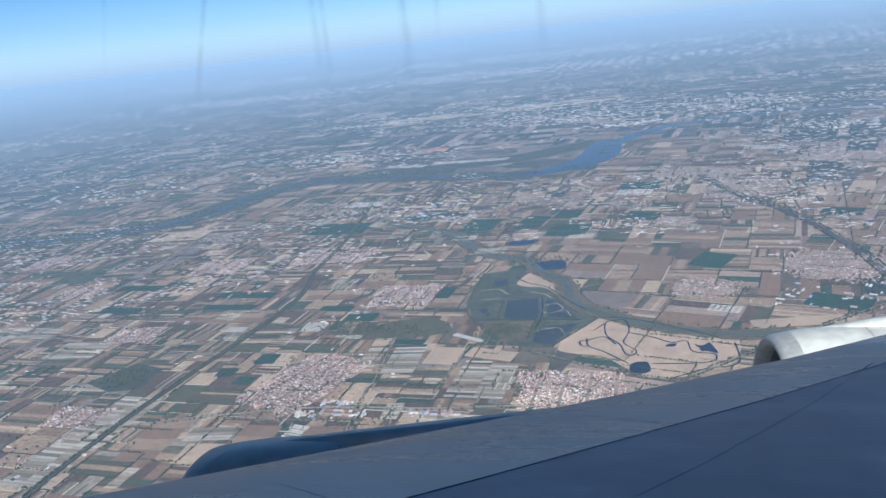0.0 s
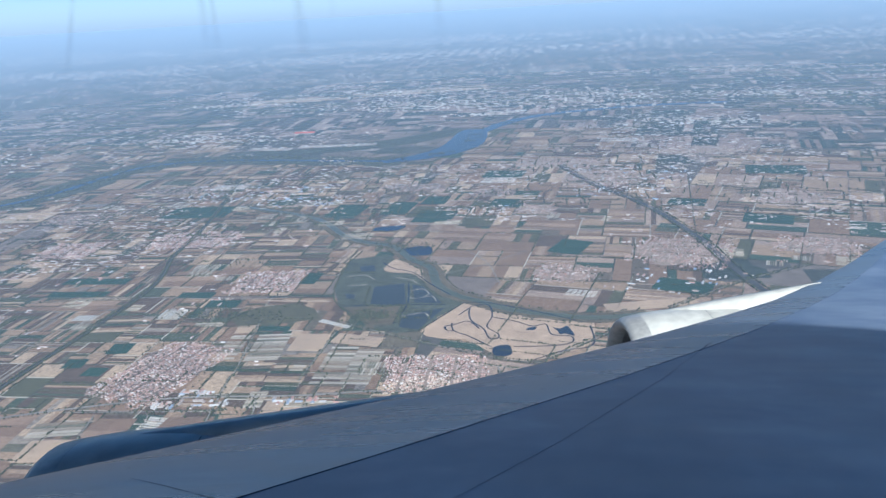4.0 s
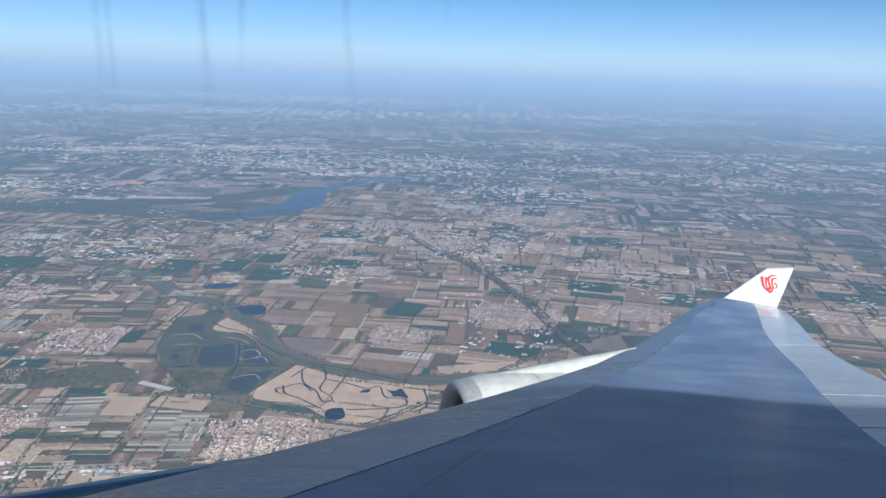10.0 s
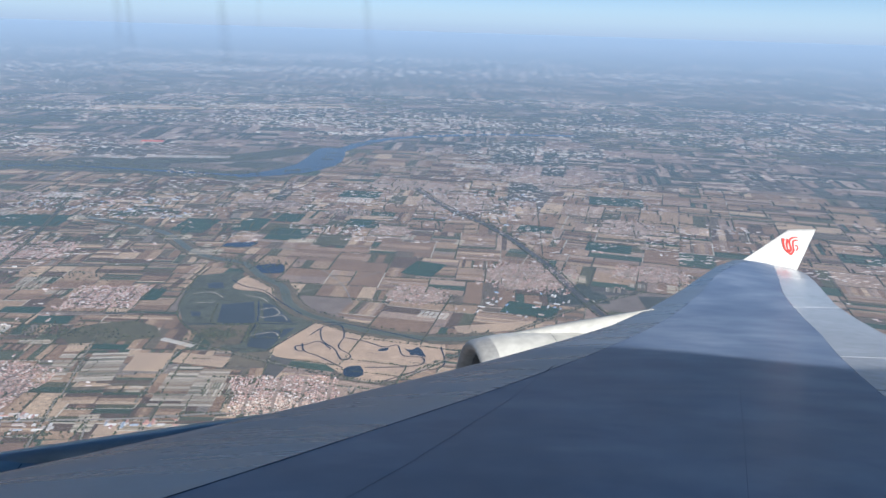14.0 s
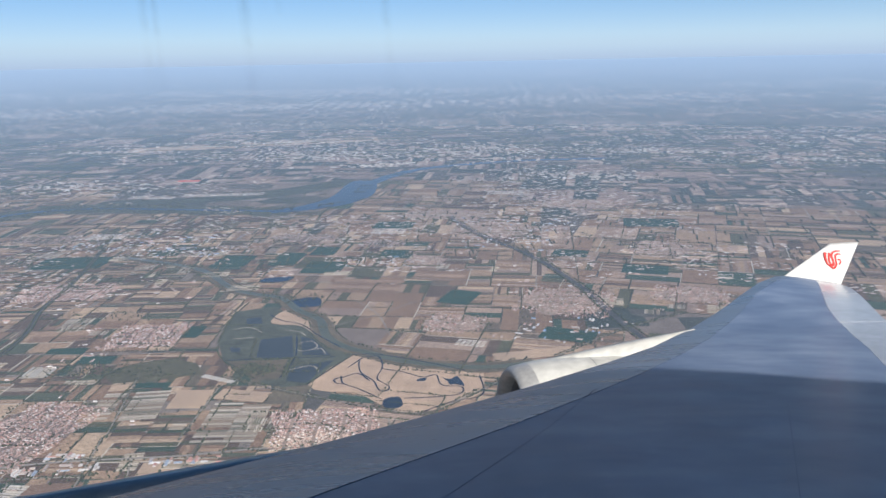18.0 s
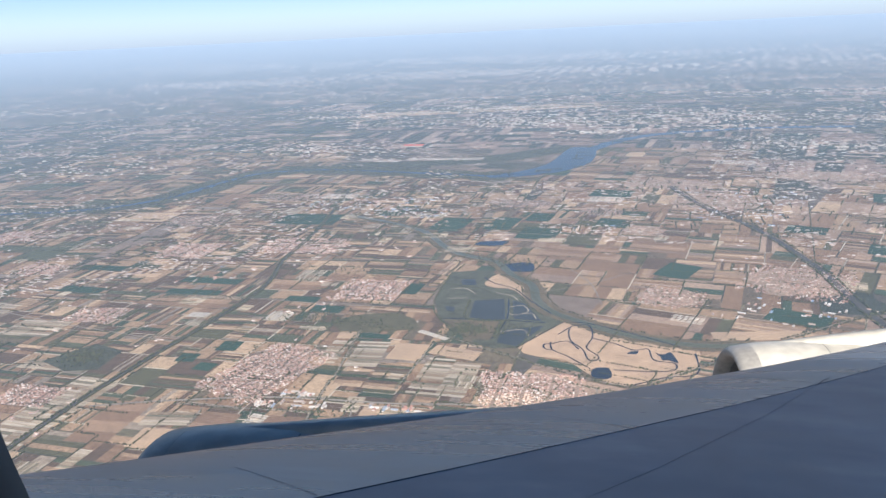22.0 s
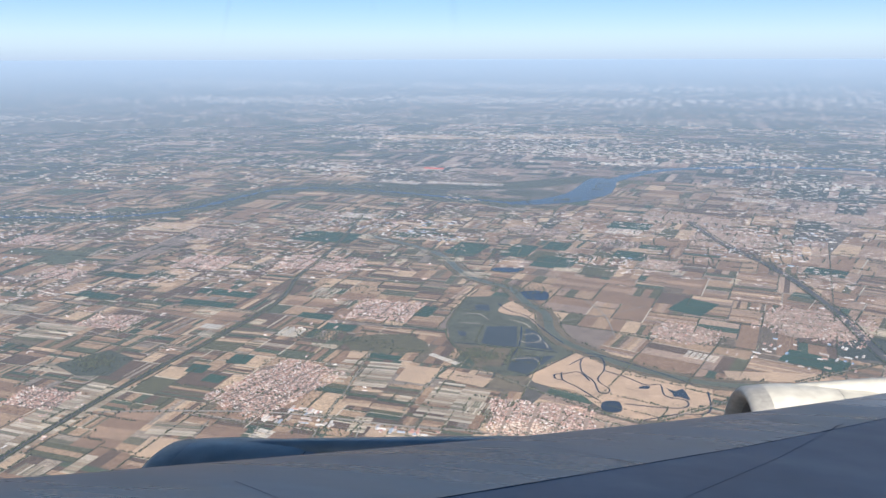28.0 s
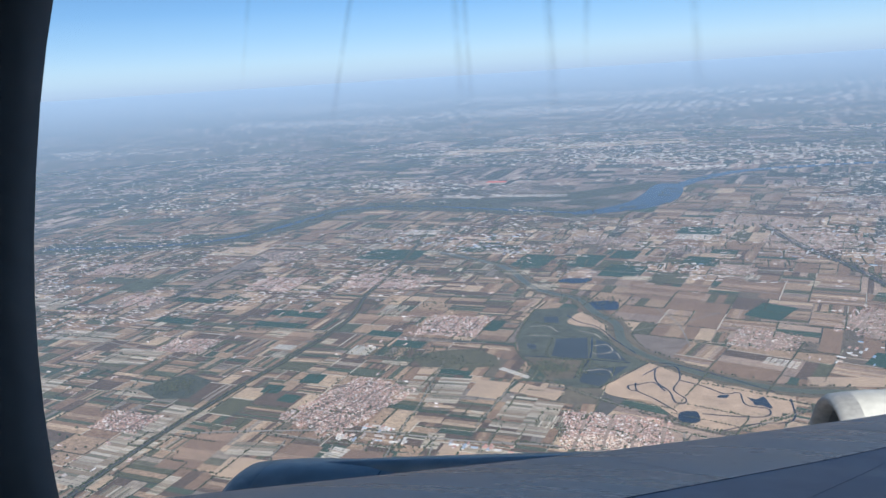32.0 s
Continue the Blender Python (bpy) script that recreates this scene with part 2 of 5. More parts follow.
# distance haze painted as a thin sheet, more opaque further from the origin
PAINTED_HAZE = bpy.data.materials.new("painted_haze")
PAINTED_HAZE.use_nodes = True
n, l = PAINTED_HAZE.node_tree.nodes, PAINTED_HAZE.node_tree.links
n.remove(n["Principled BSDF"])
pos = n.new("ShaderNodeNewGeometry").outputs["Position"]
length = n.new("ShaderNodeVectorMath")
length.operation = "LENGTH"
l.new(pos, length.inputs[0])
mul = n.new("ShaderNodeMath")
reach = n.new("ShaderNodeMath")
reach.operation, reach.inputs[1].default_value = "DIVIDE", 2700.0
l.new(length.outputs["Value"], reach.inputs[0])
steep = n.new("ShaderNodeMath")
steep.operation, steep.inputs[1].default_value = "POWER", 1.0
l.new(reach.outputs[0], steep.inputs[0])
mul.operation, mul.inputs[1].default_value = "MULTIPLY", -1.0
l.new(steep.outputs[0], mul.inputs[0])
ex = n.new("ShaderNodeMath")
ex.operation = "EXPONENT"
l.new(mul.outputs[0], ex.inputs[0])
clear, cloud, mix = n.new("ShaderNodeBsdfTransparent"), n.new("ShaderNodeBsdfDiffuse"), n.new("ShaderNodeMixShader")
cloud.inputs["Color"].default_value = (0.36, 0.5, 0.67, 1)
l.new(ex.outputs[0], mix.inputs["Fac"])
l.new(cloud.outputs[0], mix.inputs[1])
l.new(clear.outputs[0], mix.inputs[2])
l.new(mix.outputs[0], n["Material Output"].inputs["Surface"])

# aircraft
SKIN, n, l, b = material("wing_skin", 0.36, 0.0, 0.16)
b.inputs["Coat Weight"].default_value, b.inputs["Coat Roughness"].default_value = 0.04, 0.12
big = noise_tex(n, l, 0.55, 7, None, 0.62)
streak_map = n.new("ShaderNodeMapping")
streak_map.inputs["Scale"].default_value = (0.5, 5.0, 1.0)
l.new(n.new("ShaderNodeTexCoord").outputs["Object"], streak_map.inputs["Vector"])
streaks = noise_tex(n, l, 1.0, 5, streak_map.outputs["Vector"])
# cloudy reflections and the sky's blue cast painted into the base colour
c = ramp(n, l, big, [(0.32, (0.1, 0.142, 0.232)), (0.5, (0.16, 0.21, 0.305)), (0.68, (0.255, 0.305, 0.4))])
s2 = ramp(n, l, streaks, [(0.35, (0.96, 0.96, 0.96)), (0.65, (1.02, 1.02, 1.02))])
l.new(blend(n, l, c, s2, 1.0, "MULTIPLY"), b.inputs["Base Color"])
l.new(ramp(n, l, streaks, [(0.3, (0.35,) * 3), (0.7, (0.42,) * 3)]), b.inputs["Roughness"])
bump(n, l, b, noise_tex(n, l, 0.9, 3), 0.025, 0.05)
SLAT, n, l, b = material("bare_metal_slat", 0.3, 0.35, 0.5)
run_map = n.new("ShaderNodeMapping")
run_map.inputs["Rotation"].default_value, run_map.inputs["Scale"].default_value = (0, 0, radians(-49.6)), (0.45, 2.6, 1.0)
l.new(n.new("ShaderNodeTexCoord").outputs["Object"], run_map.inputs["Vector"])
runs = noise_tex(n, l, 1.1, 6, run_map.outputs["Vector"], 0.65)
stains = noise_tex(n, l, 0.8, 5, None, 0.6)
c = ramp(n, l, runs, [(0.3, (0.075, 0.105, 0.155)), (0.5, (0.14, 0.172, 0.225)), (0.72, (0.25, 0.29, 0.345))])
c = blend(n, l, c, (0.16, 0.135, 0.115), ramp(n, l, stains, [(0.52, (0, 0, 0)), (0.72, (0.65,) * 3)]))
l.new(c, b.inputs["Base Color"])
l.new(ramp(n, l, runs, [(0.3, (0.22,) * 3), (0.7, (0.38,) * 3)]), b.inputs["Roughness"])
bump(n, l, b, runs, 0.012, 0.02)
PANEL = mottled("flap_paint", (0.34, 0.355, 0.38), (0.42, 0.435, 0.455), 0.7, 9, 0.2, 0.0, 0.5)
WHITE = mottled("white_paint", (0.64, 0.62, 0.56), (0.71, 0.69, 0.63), 0.4, 9, 0.3, 0.0, 0.5)
COWL = mottled("engine_cowl_paint", (0.5, 0.485, 0.425), (0.57, 0.555, 0.49), 0.4, 9, 0.34, 0.0, 0.4)
LIP = mottled("inlet_lip_metal", (0.38, 0.37, 0.34), (0.45, 0.44, 0.41), 1.0, 9, 0.4, 0.2, 0.5)
DUCT = mottled("inlet_liner", (0.2, 0.2, 0.195), (0.28, 0.275, 0.265), 1.0, 9, 0.5)
DARK = mottled("dark_duct", (0.05, 0.055, 0.06), (0.08, 0.085, 0.09), 1.0, 9, 0.6)
SEAL = mottled("grey_seal", (0.1, 0.11, 0.13), (0.14, 0.15, 0.17), 2.0, 9, 0.7)
JOINT = mottled("panel_joint_sealant", (0.06, 0.085, 0.13), (0.085, 0.11, 0.16), 2.0, 9, 0.6)
RED = mottled("red_paint", (0.62, 0.06, 0.05), (0.68, 0.085, 0.07), 2.0, 9, 0.35)
LINER = mottled("cabin_liner", (0.24, 0.225, 0.215), (0.3, 0.285, 0.27), 3.0, 12, 0.7, relief=0.1)

GLASS = bpy.data.materials.new("window_glass")
GLASS.use_nodes = True
n, l = GLASS.node_tree.nodes, GLASS.node_tree.links
n.remove(n["Principled BSDF"])
clear, gloss, mix = n.new("ShaderNodeBsdfTransparent"), n.new("ShaderNodeBsdfGlossy"), n.new("ShaderNodeMixShader")
clear.inputs["Color"].default_value = (0.965, 0.975, 0.98, 1)
gloss.inputs["Roughness"].default_value = 0.03
mix.inputs["Fac"].default_value = 0.02
l.new(clear.outputs[0], mix.inputs[1])
l.new(gloss.outputs[0], mix.inputs[2])
l.new(mix.outputs[0], n["Material Output"].inputs["Surface"])


# ---- mesh helpers ----
def mesh_of(name, verts, faces, mats, indices=None, smooth=False):
    me = bpy.data.meshes.new(name)
    me.from_pydata([tuple(v) for v in verts], [], [tuple(f) for f in faces])
    for m in mats:
        me.materials.append(m)
    if indices is not None:
        me.polygons.foreach_set("material_index", np.asarray(indices, dtype=np.int32))
    if smooth:
        me.polygons.foreach_set("use_smooth", np.ones(len(me.polygons), dtype=bool))
    me.update()
    return me


def part(name, data, mat, parent, label=""):
    """Links a bmesh or a mesh as one object under its thing."""
    if isinstance(data, bmesh.types.BMesh):
        bmesh.ops.recalc_face_normals(data, faces=data.faces)
        me = bpy.data.meshes.new(name)
        data.to_mesh(me)
        data.free()
        data = me
    if mat is not None and not data.materials:
        data.materials.append(mat)
    ob = new(name, data)
    ob.parent = parent
    return tagged(ob, label)


def grid_mesh(name, rows, mats, close=False, smooth=True):
    """A skin over rows of points of equal length."""
    m, k = len(rows), len(rows[0])
    verts = [p for r in rows for p in r]
    faces = []
    for i in range(m - 1):
        for j in range(k if close else k - 1):
            j2 = (j + 1) % k
            faces.append((i * k + j, i * k + j2, (i + 1) * k + j2, (i + 1) * k + j))
    return mesh_of(name, verts, faces, mats, smooth=smooth)


def solid(name, rows, thick, mats):
    """A skin with thickness below it, closed all round."""
    m, k = len(rows), len(rows[0])
    top = [Vector(p) for r in rows for p in r]
    low = [p - Vector((0, 0, thick)) for p in top]
    n0, faces = m * k, []
    for i in range(m - 1):
        for j in range(k - 1):
            a, b2, c2, d = i * k + j, i * k + j + 1, (i + 1) * k + j + 1, (i + 1) * k + j
            faces += [(a, b2, c2, d), (n0 + d, n0 + c2, n0 + b2, n0 + a)]
    ring = [j for j in range(k)] + [i * k + k - 1 for i in range(1, m)] + [(m - 1) * k + j for j in range(k - 2, -1, -1)] + [i * k for i in range(m - 2, 0, -1)]
    for a, b2 in zip(ring, ring[1:] + ring[:1]):
        faces.append((b2, a, n0 + a, n0 + b2))
    me = mesh_of(name, top + low, faces, mats)
    bm = bmesh.new()
    bm.from_mesh(me)
    bmesh.ops.recalc_face_normals(bm, faces=bm.faces)
    for f in bm.faces:
        f.smooth = True
    for e in bm.edges:
        e.smooth = e.calc_face_angle(0) < 0.5
    bm.to_mesh(me)
    bm.free()
    return me


# ---- ground ----
def rise(x, y):
    """The far plain climbs gently to the hills' foot at eye level."""
    return 112.0 * (max(math.hypot(x, y) - 1500.0, 0.0) / 3380.0) ** 2


def disc(r0, r1, z, rings, seg=160, settle=0.0):
    rows = []
    for i in range(rings + 1):
        r = r0 + (r1 - r0) * (i / rings) ** 1.6
        rows.append([(r * math.cos(a), r * math.sin(a), z + rise(r, 0) * (1 - settle)) for a in [2 * math.pi * j / seg for j in range(seg)]])
    return rows


ground = tagged(new("ground", grid_mesh("ground", disc(0.5, 4925, GROUND, 70), [PLAIN], True, False)),
                "wide brown farming plain reaching the hazy horizon", "ground", kind="structure")
# added sheet above the plain that carries the painted distance haze
painted_haze = tagged(new("haze_layer", grid_mesh("haze_layer", disc(120, 4930, GROUND + 9, 70, settle=0.078), [PAINTED_HAZE], True)),
              "bluish sheet over the plain with distance haze painted in", "haze", kind="structure")


# ---- fields ----
# named pieces of land: centre x, y, width, depth, turn in degrees, kind
GREEN_NEAR = [(-8, 379, 17, 24, -20), (41, 322, 24, 16, -20), (-176, 304, 17, 8, 3), (-158, 294, 15, 9, 3), (-188, 232, 8, 8, 8), (-178, 246, 9, 10, 8), (-176, 226, 8, 7, 0), (-78, 209, 21, 6, 5),
              (-236, 303, 30, 8, 3), (-238, 321, 34, 9, 2), (-128, 268, 22, 5, 3), (-129, 328, 8, 16, 0), (-298, 295, 26, 9, 2), (-316, 330, 30, 9, 4)]
GREEN_FAR = [(-150, 454, 22, 34, -4), (-117, 461, 17, 33, -4), (-97, 481, 16, 22, -4), (-90, 440, 24, 28, -4), (-51, 473, 17, 20, -4), (-251, 455, 44, 30, 3), (60, 470, 22, 18, -15), (98, 430, 26, 20, -15),
             (130, 560, 40, 30, -10), (-60, 560, 30, 26, -5)]
FILM_ROWS = [(-207.5, 178, 19, 60, 1), (-236, 214, 30, 9, 4), (-420, 300, 60, 22, 8), (-278, 246, 26, 20, 5), (-83, 238, 21, 30, 2), (-119, 251, 13, 24, 8), (-330, 262, 40, 14, 6), (-134.5, 183, 6, 28, -4),
             (-163, 187, 17, 9, 12), (-175, 281, 11, 12, 3), (-213, 275, 10, 6, 3), (-300, 205, 36, 16, 4), (-133, 250, 8, 22, 5)]
BARE_SOIL = [(26, 300, 38, 9, 14), (-96, 204, 12, 13, 4), (-86, 259, 20, 9, -10), (-104, 256, 14, 16, 2), (-135, 269, 9, 12, 10), (-159, 175, 14, 12, 7), (-280, 322, 14, 7, 14)]
PLOUGHED = [(-122, 187, 16, 22, 6), (-146, 184, 14, 22, 5), (-75, 192, 19, 21, 8), (-181, 181, 15, 28, 6), (-231, 289, 45, 12, 3), (-188, 327, 27, 22, 6), (-60, 400, 40, 26, -8), (-20, 420, 30, 20, -10)]
STRIPS = [(-108, 189, 9, 23, 9), (-116, 230, 11, 15, 6), (-103, 234, 14, 22, 3), (-121, 303, 22, 11, 0), (-195, 271, 18, 20, 8)]
LAND = [(*q, what) for rows_of, what in ((GREEN_NEAR, "crop"), (GREEN_FAR, "crop"), (FILM_ROWS, "film"), (BARE_SOIL, "dry"), (PLOUGHED, "plough"), (STRIPS, "strip")) for q in rows_of]


def quad(x, y, w, d, turn, z):
    c, s = math.cos(radians(turn)), math.sin(radians(turn))
    return [(x + c * u * w / 2 - s * v * d / 2, y + s * u * w / 2 + c * v * d / 2, z) for u, v in ((-1, -1), (1, -1), (1, 1), (-1, 1))]


def split(x0, y0, x1, y1, low, out, r):
    """Cuts a rectangle of land into fields."""
    w, d = x1 - x0, y1 - y0
    if max(w, d) < low * r.uniform(1.0, 2.1):
        out.append((x0, y0, x1, y1))
        return
    k = r.uniform(0.35, 0.65)
    if w > d * r.uniform(0.7, 1.3):
        split(x0, y0, x0 + w * k, y1, low, out, r), split(x0 + w * k, y0, x1, y1, low, out, r)
    else:
        split(x0, y0, x1, y0 + d * k, low, out, r), split(x0, y0 + d * k, x1, y1, low, out, r)


def patchwork(x0, y0, x1, y1, low, turn, r, gap):
    """Field strips as quads, turned about the rectangle's middle; also gives the field outlines."""
    cells, strips = [], []
    split(x0, y0, x1, y1, low, cells, r)
    cx, cy = (x0 + x1) / 2, (y0 + y1) / 2
    c, s = math.cos(radians(turn)), math.sin(radians(turn))

    def at(x, y):
        return cx + c * (x - cx) - s * (y - cy), cy + s * (x - cx) + c * (y - cy)
    for a, b2, c2, d in cells:
        a, b2, c2, d = a + gap, b2 + gap, c2 - gap, d - gap
        if c2 - a < 1 or d - b2 < 1:
            continue
        count = r.choice((1, 2, 3, 4, 5, 7, 9)) if c2 - a > 4 else 1
        along = r.random() < 0.55
        for i in range(count):
            if along:
                q = (a, b2 + (d - b2) * i / count, c2, b2 + (d - b2) * (i + 1) / count)
            else:
                q = (a + (c2 - a) * i / count, b2, a + (c2 - a) * (i + 1) / count, d)
            strips.append([(*at(q[0], q[1]), 0), (*at(q[2], q[1]), 0), (*at(q[2], q[3]), 0), (*at(q[0], q[3]), 0)])
    return strips, [(at(a, b2), at(c2, b2), at(c2, d), at(a, d)) for a, b2, c2, d in cells]


borders = []
plan = [(-330, 110, -60, 300, 12, 2, 0.22), (-60, 110, 140, 330, 15, -12, 0.25), (-330, 300, -120, 470, 12.5, 3, 0.25), (-120, 330, 60, 560, 19, -5, 0.35),
        (60, 330, 330, 620, 24, -16, 0.5), (-640, 110, -330, 420, 18, 8, 0.4), (-640, 420, -330, 760, 22, 6, 0.5), (-330, 470, -120, 620, 16, 3, 0.4),
        (-120, 560, 60, 780, 20, -6, 0.5), (140, 120, 420, 330, 18, -14, 0.4), (60, 620, 500, 1000, 30, -10, 0.8), (-700, 760, -150, 1200, 34, 4, 0.9),
        (-150, 780, 60, 1200, 32, -4, 0.9), (-1300, 200, -640, 1000, 44, 10, 1.0), (-1400, 1200, 200, 2300, 62, 4, 1.6), (200, 1000, 1300, 2300, 62, -6, 1.6),
        (330, 200, 1000, 1000, 40, -12, 1.0), (-2900, 2300, 2600, 4100, 120, 2, 4.0), (-2700, 1000, -1400, 2300, 90, 6, 3.0), (1300, 800, 2500, 2300, 90, -8, 3.0)]
far_v, far_f, far_m, near = [], [], [], []
for k, (x0, y0, x1, y1, low, turn, gap) in enumerate(plan):
    strips, cells = patchwork(x0, y0, x1, y1, low, turn, random.Random(40 + k), gap)
    if low < 26:
        borders += cells
    for q in strips:
        if max(math.hypot(p[0], p[1]) for p in q) > 4450:
            continue
        mid = sum(p[0] for p in q) / 4, sum(p[1] for p in q) / 4
        if low < 13 and -215 < mid[0] < -40 and mid[1] < 285 and len(near) < 260:
            near.append(q)
        else:
            far_f.append(tuple(range(len(far_v), len(far_v) + 4)))
            far_m.append(1 if low > 25 else 2 if x0 > -150 else 0)
            far_v += [(p[0], p[1], GROUND + 0.06 + 0.0002 * k + rise(p[0], p[1]) * 1.002) for p in q]
fields = tagged(new("fields", mesh_of("fields", far_v, far_f, [FIELD, FIELD_FAR, FIELD_EAST], far_m)), "patchwork of brown and tan ploughed field strips", "farmland", kind="stuff")
for q in near:
    mid = sum((Vector(p) for p in q), Vector()) / 4
    ob = part("field", mesh_of("field", [Vector(p) - mid for p in q], [(0, 1, 2, 3)], [FIELD_ONE]), None, ground)
    ob.location = (mid.x, mid.y, GROUND + 0.06)
# dusty tracks and ditches along field edges
r = random.Random(77)
edge_v, edge_f, edge_m = [], [], []
for corners in borders:
    for p, q in zip(corners[:2], corners[1:3]):
        k = r.random()
        if k < 0.72:
            p3, q3 = Vector((*p, GROUND + 0.1)), Vector((*q, GROUND + 0.1))
            side = (q3 - p3).cross(Vector((0, 0, 1))).normalized() * (r.uniform(0.12, 0.36))
            edge_f.append(tuple(range(len(edge_v), len(edge_v) + 4)))
            edge_v += [p3 + side, q3 + side, q3 - side, p3 - side]
            edge_m.append(0 if k < 0.36 else 1)
tagged(new("field_edges", mesh_of("field_edges", edge_v, edge_f, [PALE_TRACK, DITCH], edge_m)), "pale tracks and dark ditches between fields", "tracks", kind="stuff")
KINDS = {"crop": (CROP, "green_field", "dark green winter wheat field on the plain"), "film": (FILM, "greenhouse_field", "pale plastic film strips over a field"),
         "dry": (BARE, "bare_field", "bare tan field with faint drill lines"), "plough": (SOIL, "ploughed_field", "brown ploughed field with a few strips"),
         "strip": (FIELD, "strip_field", "narrow strips of brown, tan and green crops")}
for k, (x, y, w, d, turn, what) in enumerate(LAND):
    mat, name, words = KINDS[what]
    bits = max(1, int(w / 9)) if what == "film" else 1
    lines = {"film": max(1, int(d / 1.7)), "strip": max(2, int(d / 2.2)), "plough": max(2, int(d / 6)), "dry": max(1, int(d / 5))}.get(what, 1)
    v, f = [], []
    for i in range(bits):
        for p in range(lines):
            if what == "film" and r.random() < 0.07:
                continue
            cx, cy = -w / 2 + w * (i + 0.5) / bits, -d / 2 + d * (p + 0.5) / lines
            f.append(tuple(range(len(v), len(v) + 4)))
            v += quad(cx, cy, w / bits * 0.99, d / lines * (0.9 if what == "film" else 0.98), 0, 0)
    ob = tagged(new(name, mesh_of(name, v, f, [mat])), words, "field", group="named fields")
    ob.matrix_world = pose(x, y, GROUND + 0.125 + 0.0004 * k, 0, 0, turn)


# ---- water, roads and banks ----
def curve_points(points, closed=False, steps=6):
    """A smooth line through a few corners."""
    pts = [Vector((*p, 0)) for p in points]
    out, k = [], len(pts)
    for i in range(k if closed else k - 1):
        if closed:
            p0, p1, p2, p3 = pts[i - 1], pts[i], pts[(i + 1) % k], pts[(i + 2) % k]
        else:
            p0, p1, p2, p3 = pts[max(i - 1, 0)], pts[i], pts[i + 1], pts[min(i + 2, k - 1)]
        for j in range(steps):
            t = j / steps
            out.append(0.5 * (2 * p1 + (p2 - p0) * t + (2 * p0 - 5 * p1 + 4 * p2 - p3) * t * t + (3 * p1 - p0 - 3 * p2 + p3) * t ** 3))
    if not closed:
        out.append(pts[-1])
    return out


def ribbon(points, width, z, steps=6, closed=False, wobble=0.0, thick=0.0):
    line = curve_points(points, closed, steps)
    if closed:
        line.append(line[0])
    left, right = [], []
    for i, p in enumerate(line):
        way = (line[min(i + 1, len(line) - 1)] - line[max(i - 1, 0)]).normalized()
        side = Vector((-way.y, way.x, 0))
        w = width / 2 * (1 + wobble * noise.noise((p.x * 0.3, p.y * 0.3, 1)))
        left.append(p + side * w + Vector((0, 0, z)))
        right.append(p - side * w + Vector((0, 0, z)))
    return [right, left]


def ribbon_thing(name, points, width, height, mat, label, category, wobble=0.0, steps=6, closed=False, kind="structure"):
    return tagged(new(name, grid_mesh(name, ribbon(points, width, GROUND + height, steps, closed, wobble), [mat], smooth=False)), label, category, kind=kind)


def patch(name, points, height, mat, label, category, steps=5, kind="structure"):
    line = curve_points(points, True, steps)
    bm = bmesh.new()
    vs = [bm.verts.new((p.x + 0.5 * noise.noise((p.x, p.y, 0)), p.y + 0.5 * noise.noise((p.x, p.y, 5)), GROUND + height)) for p in line]
    f = bm.faces.new(vs)
    bmesh.ops.triangulate(bm, faces=[f])
    for f in bm.faces:
        if f.normal.z < 0:
            f.normal_flip()
    me = bpy.data.meshes.new(name)
    bm.to_mesh(me)
    bm.free()
    me.materials.append(mat)
    return tagged(new(name, me), label, category, kind=kind)


RAIL = [(-186, 96), (-198, 142), (-202, 181), (-203, 217), (-202, 287), (-206, 324), (-219, 362), (-228, 411), (-246, 480), (-270, 560)]
CANAL = [(-230, 470), (-190, 452), (-160, 433), (-135, 400), (-119, 387), (-101, 379), (-87, 358), (-74, 344), (-67, 323), (-57, 309), (-43, 300), (-30, 292), (-14, 287.5), (4, 285), (24, 290)]
HIGHWAY = [(-20, 590), (5, 521), (34, 466), (56, 398), (67, 340), (82, 286), (104, 226), (128, 160)]
MAIN = [(-196, 188), (-171, 198), (-135, 209), (-93, 214), (-67, 219), (-30, 221), (30, 226), (90, 228)]
RIVER = [(-560, 420), (-450, 455), (-407, 505), (-398, 577), (-385, 618), (-331, 640), (-244, 631), (-180, 622), (-150, 620)]
RIVER_EAST = [(-106, 760), (-92, 805), (-70, 851), (-30, 890), (60, 930), (160, 940)]
SPUR = [(-13, 247), (6, 268), (23, 286), (64, 327), (100, 352)]
LANES = [[(-107, 212), (-102, 194), (-101, 179), (-98, 150)], [(-90, 214), (-84, 181), (-79, 150)], [(-68, 212), (-63, 184), (-58, 150)], [(-123, 226), (-113, 176), (-106, 140)], [(-138, 198), (-130, 174), (-122, 140)],
         [(-133, 278), (-122, 226)], [(-97, 266), (-97, 224)], [(-156, 196), (-150, 171), (-142, 130)], [(-168, 197), (-135, 200), (-114, 203)], [(-143, 212), (-144, 198)], [(-241, 194), (-255, 236), (-260, 252)], [(-197, 300), (-252, 291), (-309, 276)]]
DYKE = [(-100, 277), (-78, 266), (-55, 256), (-30, 246), (-14, 243), (20, 236)]

patch("marsh", [(-118, 357), (-100, 365), (-80, 335), (-59, 307), (-51, 299), (-64.5, 268), (-73, 266), (-86, 274), (-104, 293), (-113, 314), (-116, 335)], 0.16, MARSH, "dark marshy grassland between ponds and dykes", "marsh", 1)
patch("reed_flat", [(-64, 269), (-51, 299), (-40, 298), (-20, 289), (-14, 284), (-4, 281), (3, 280), (2, 261), (-9, 250.6), (-19.5, 244.7), (-26, 245), (-35, 252), (-45, 262), (-54, 262)], 0.17, STEPPE,
      "dry tan reed flat with winding creeks", "reed flat", 2)
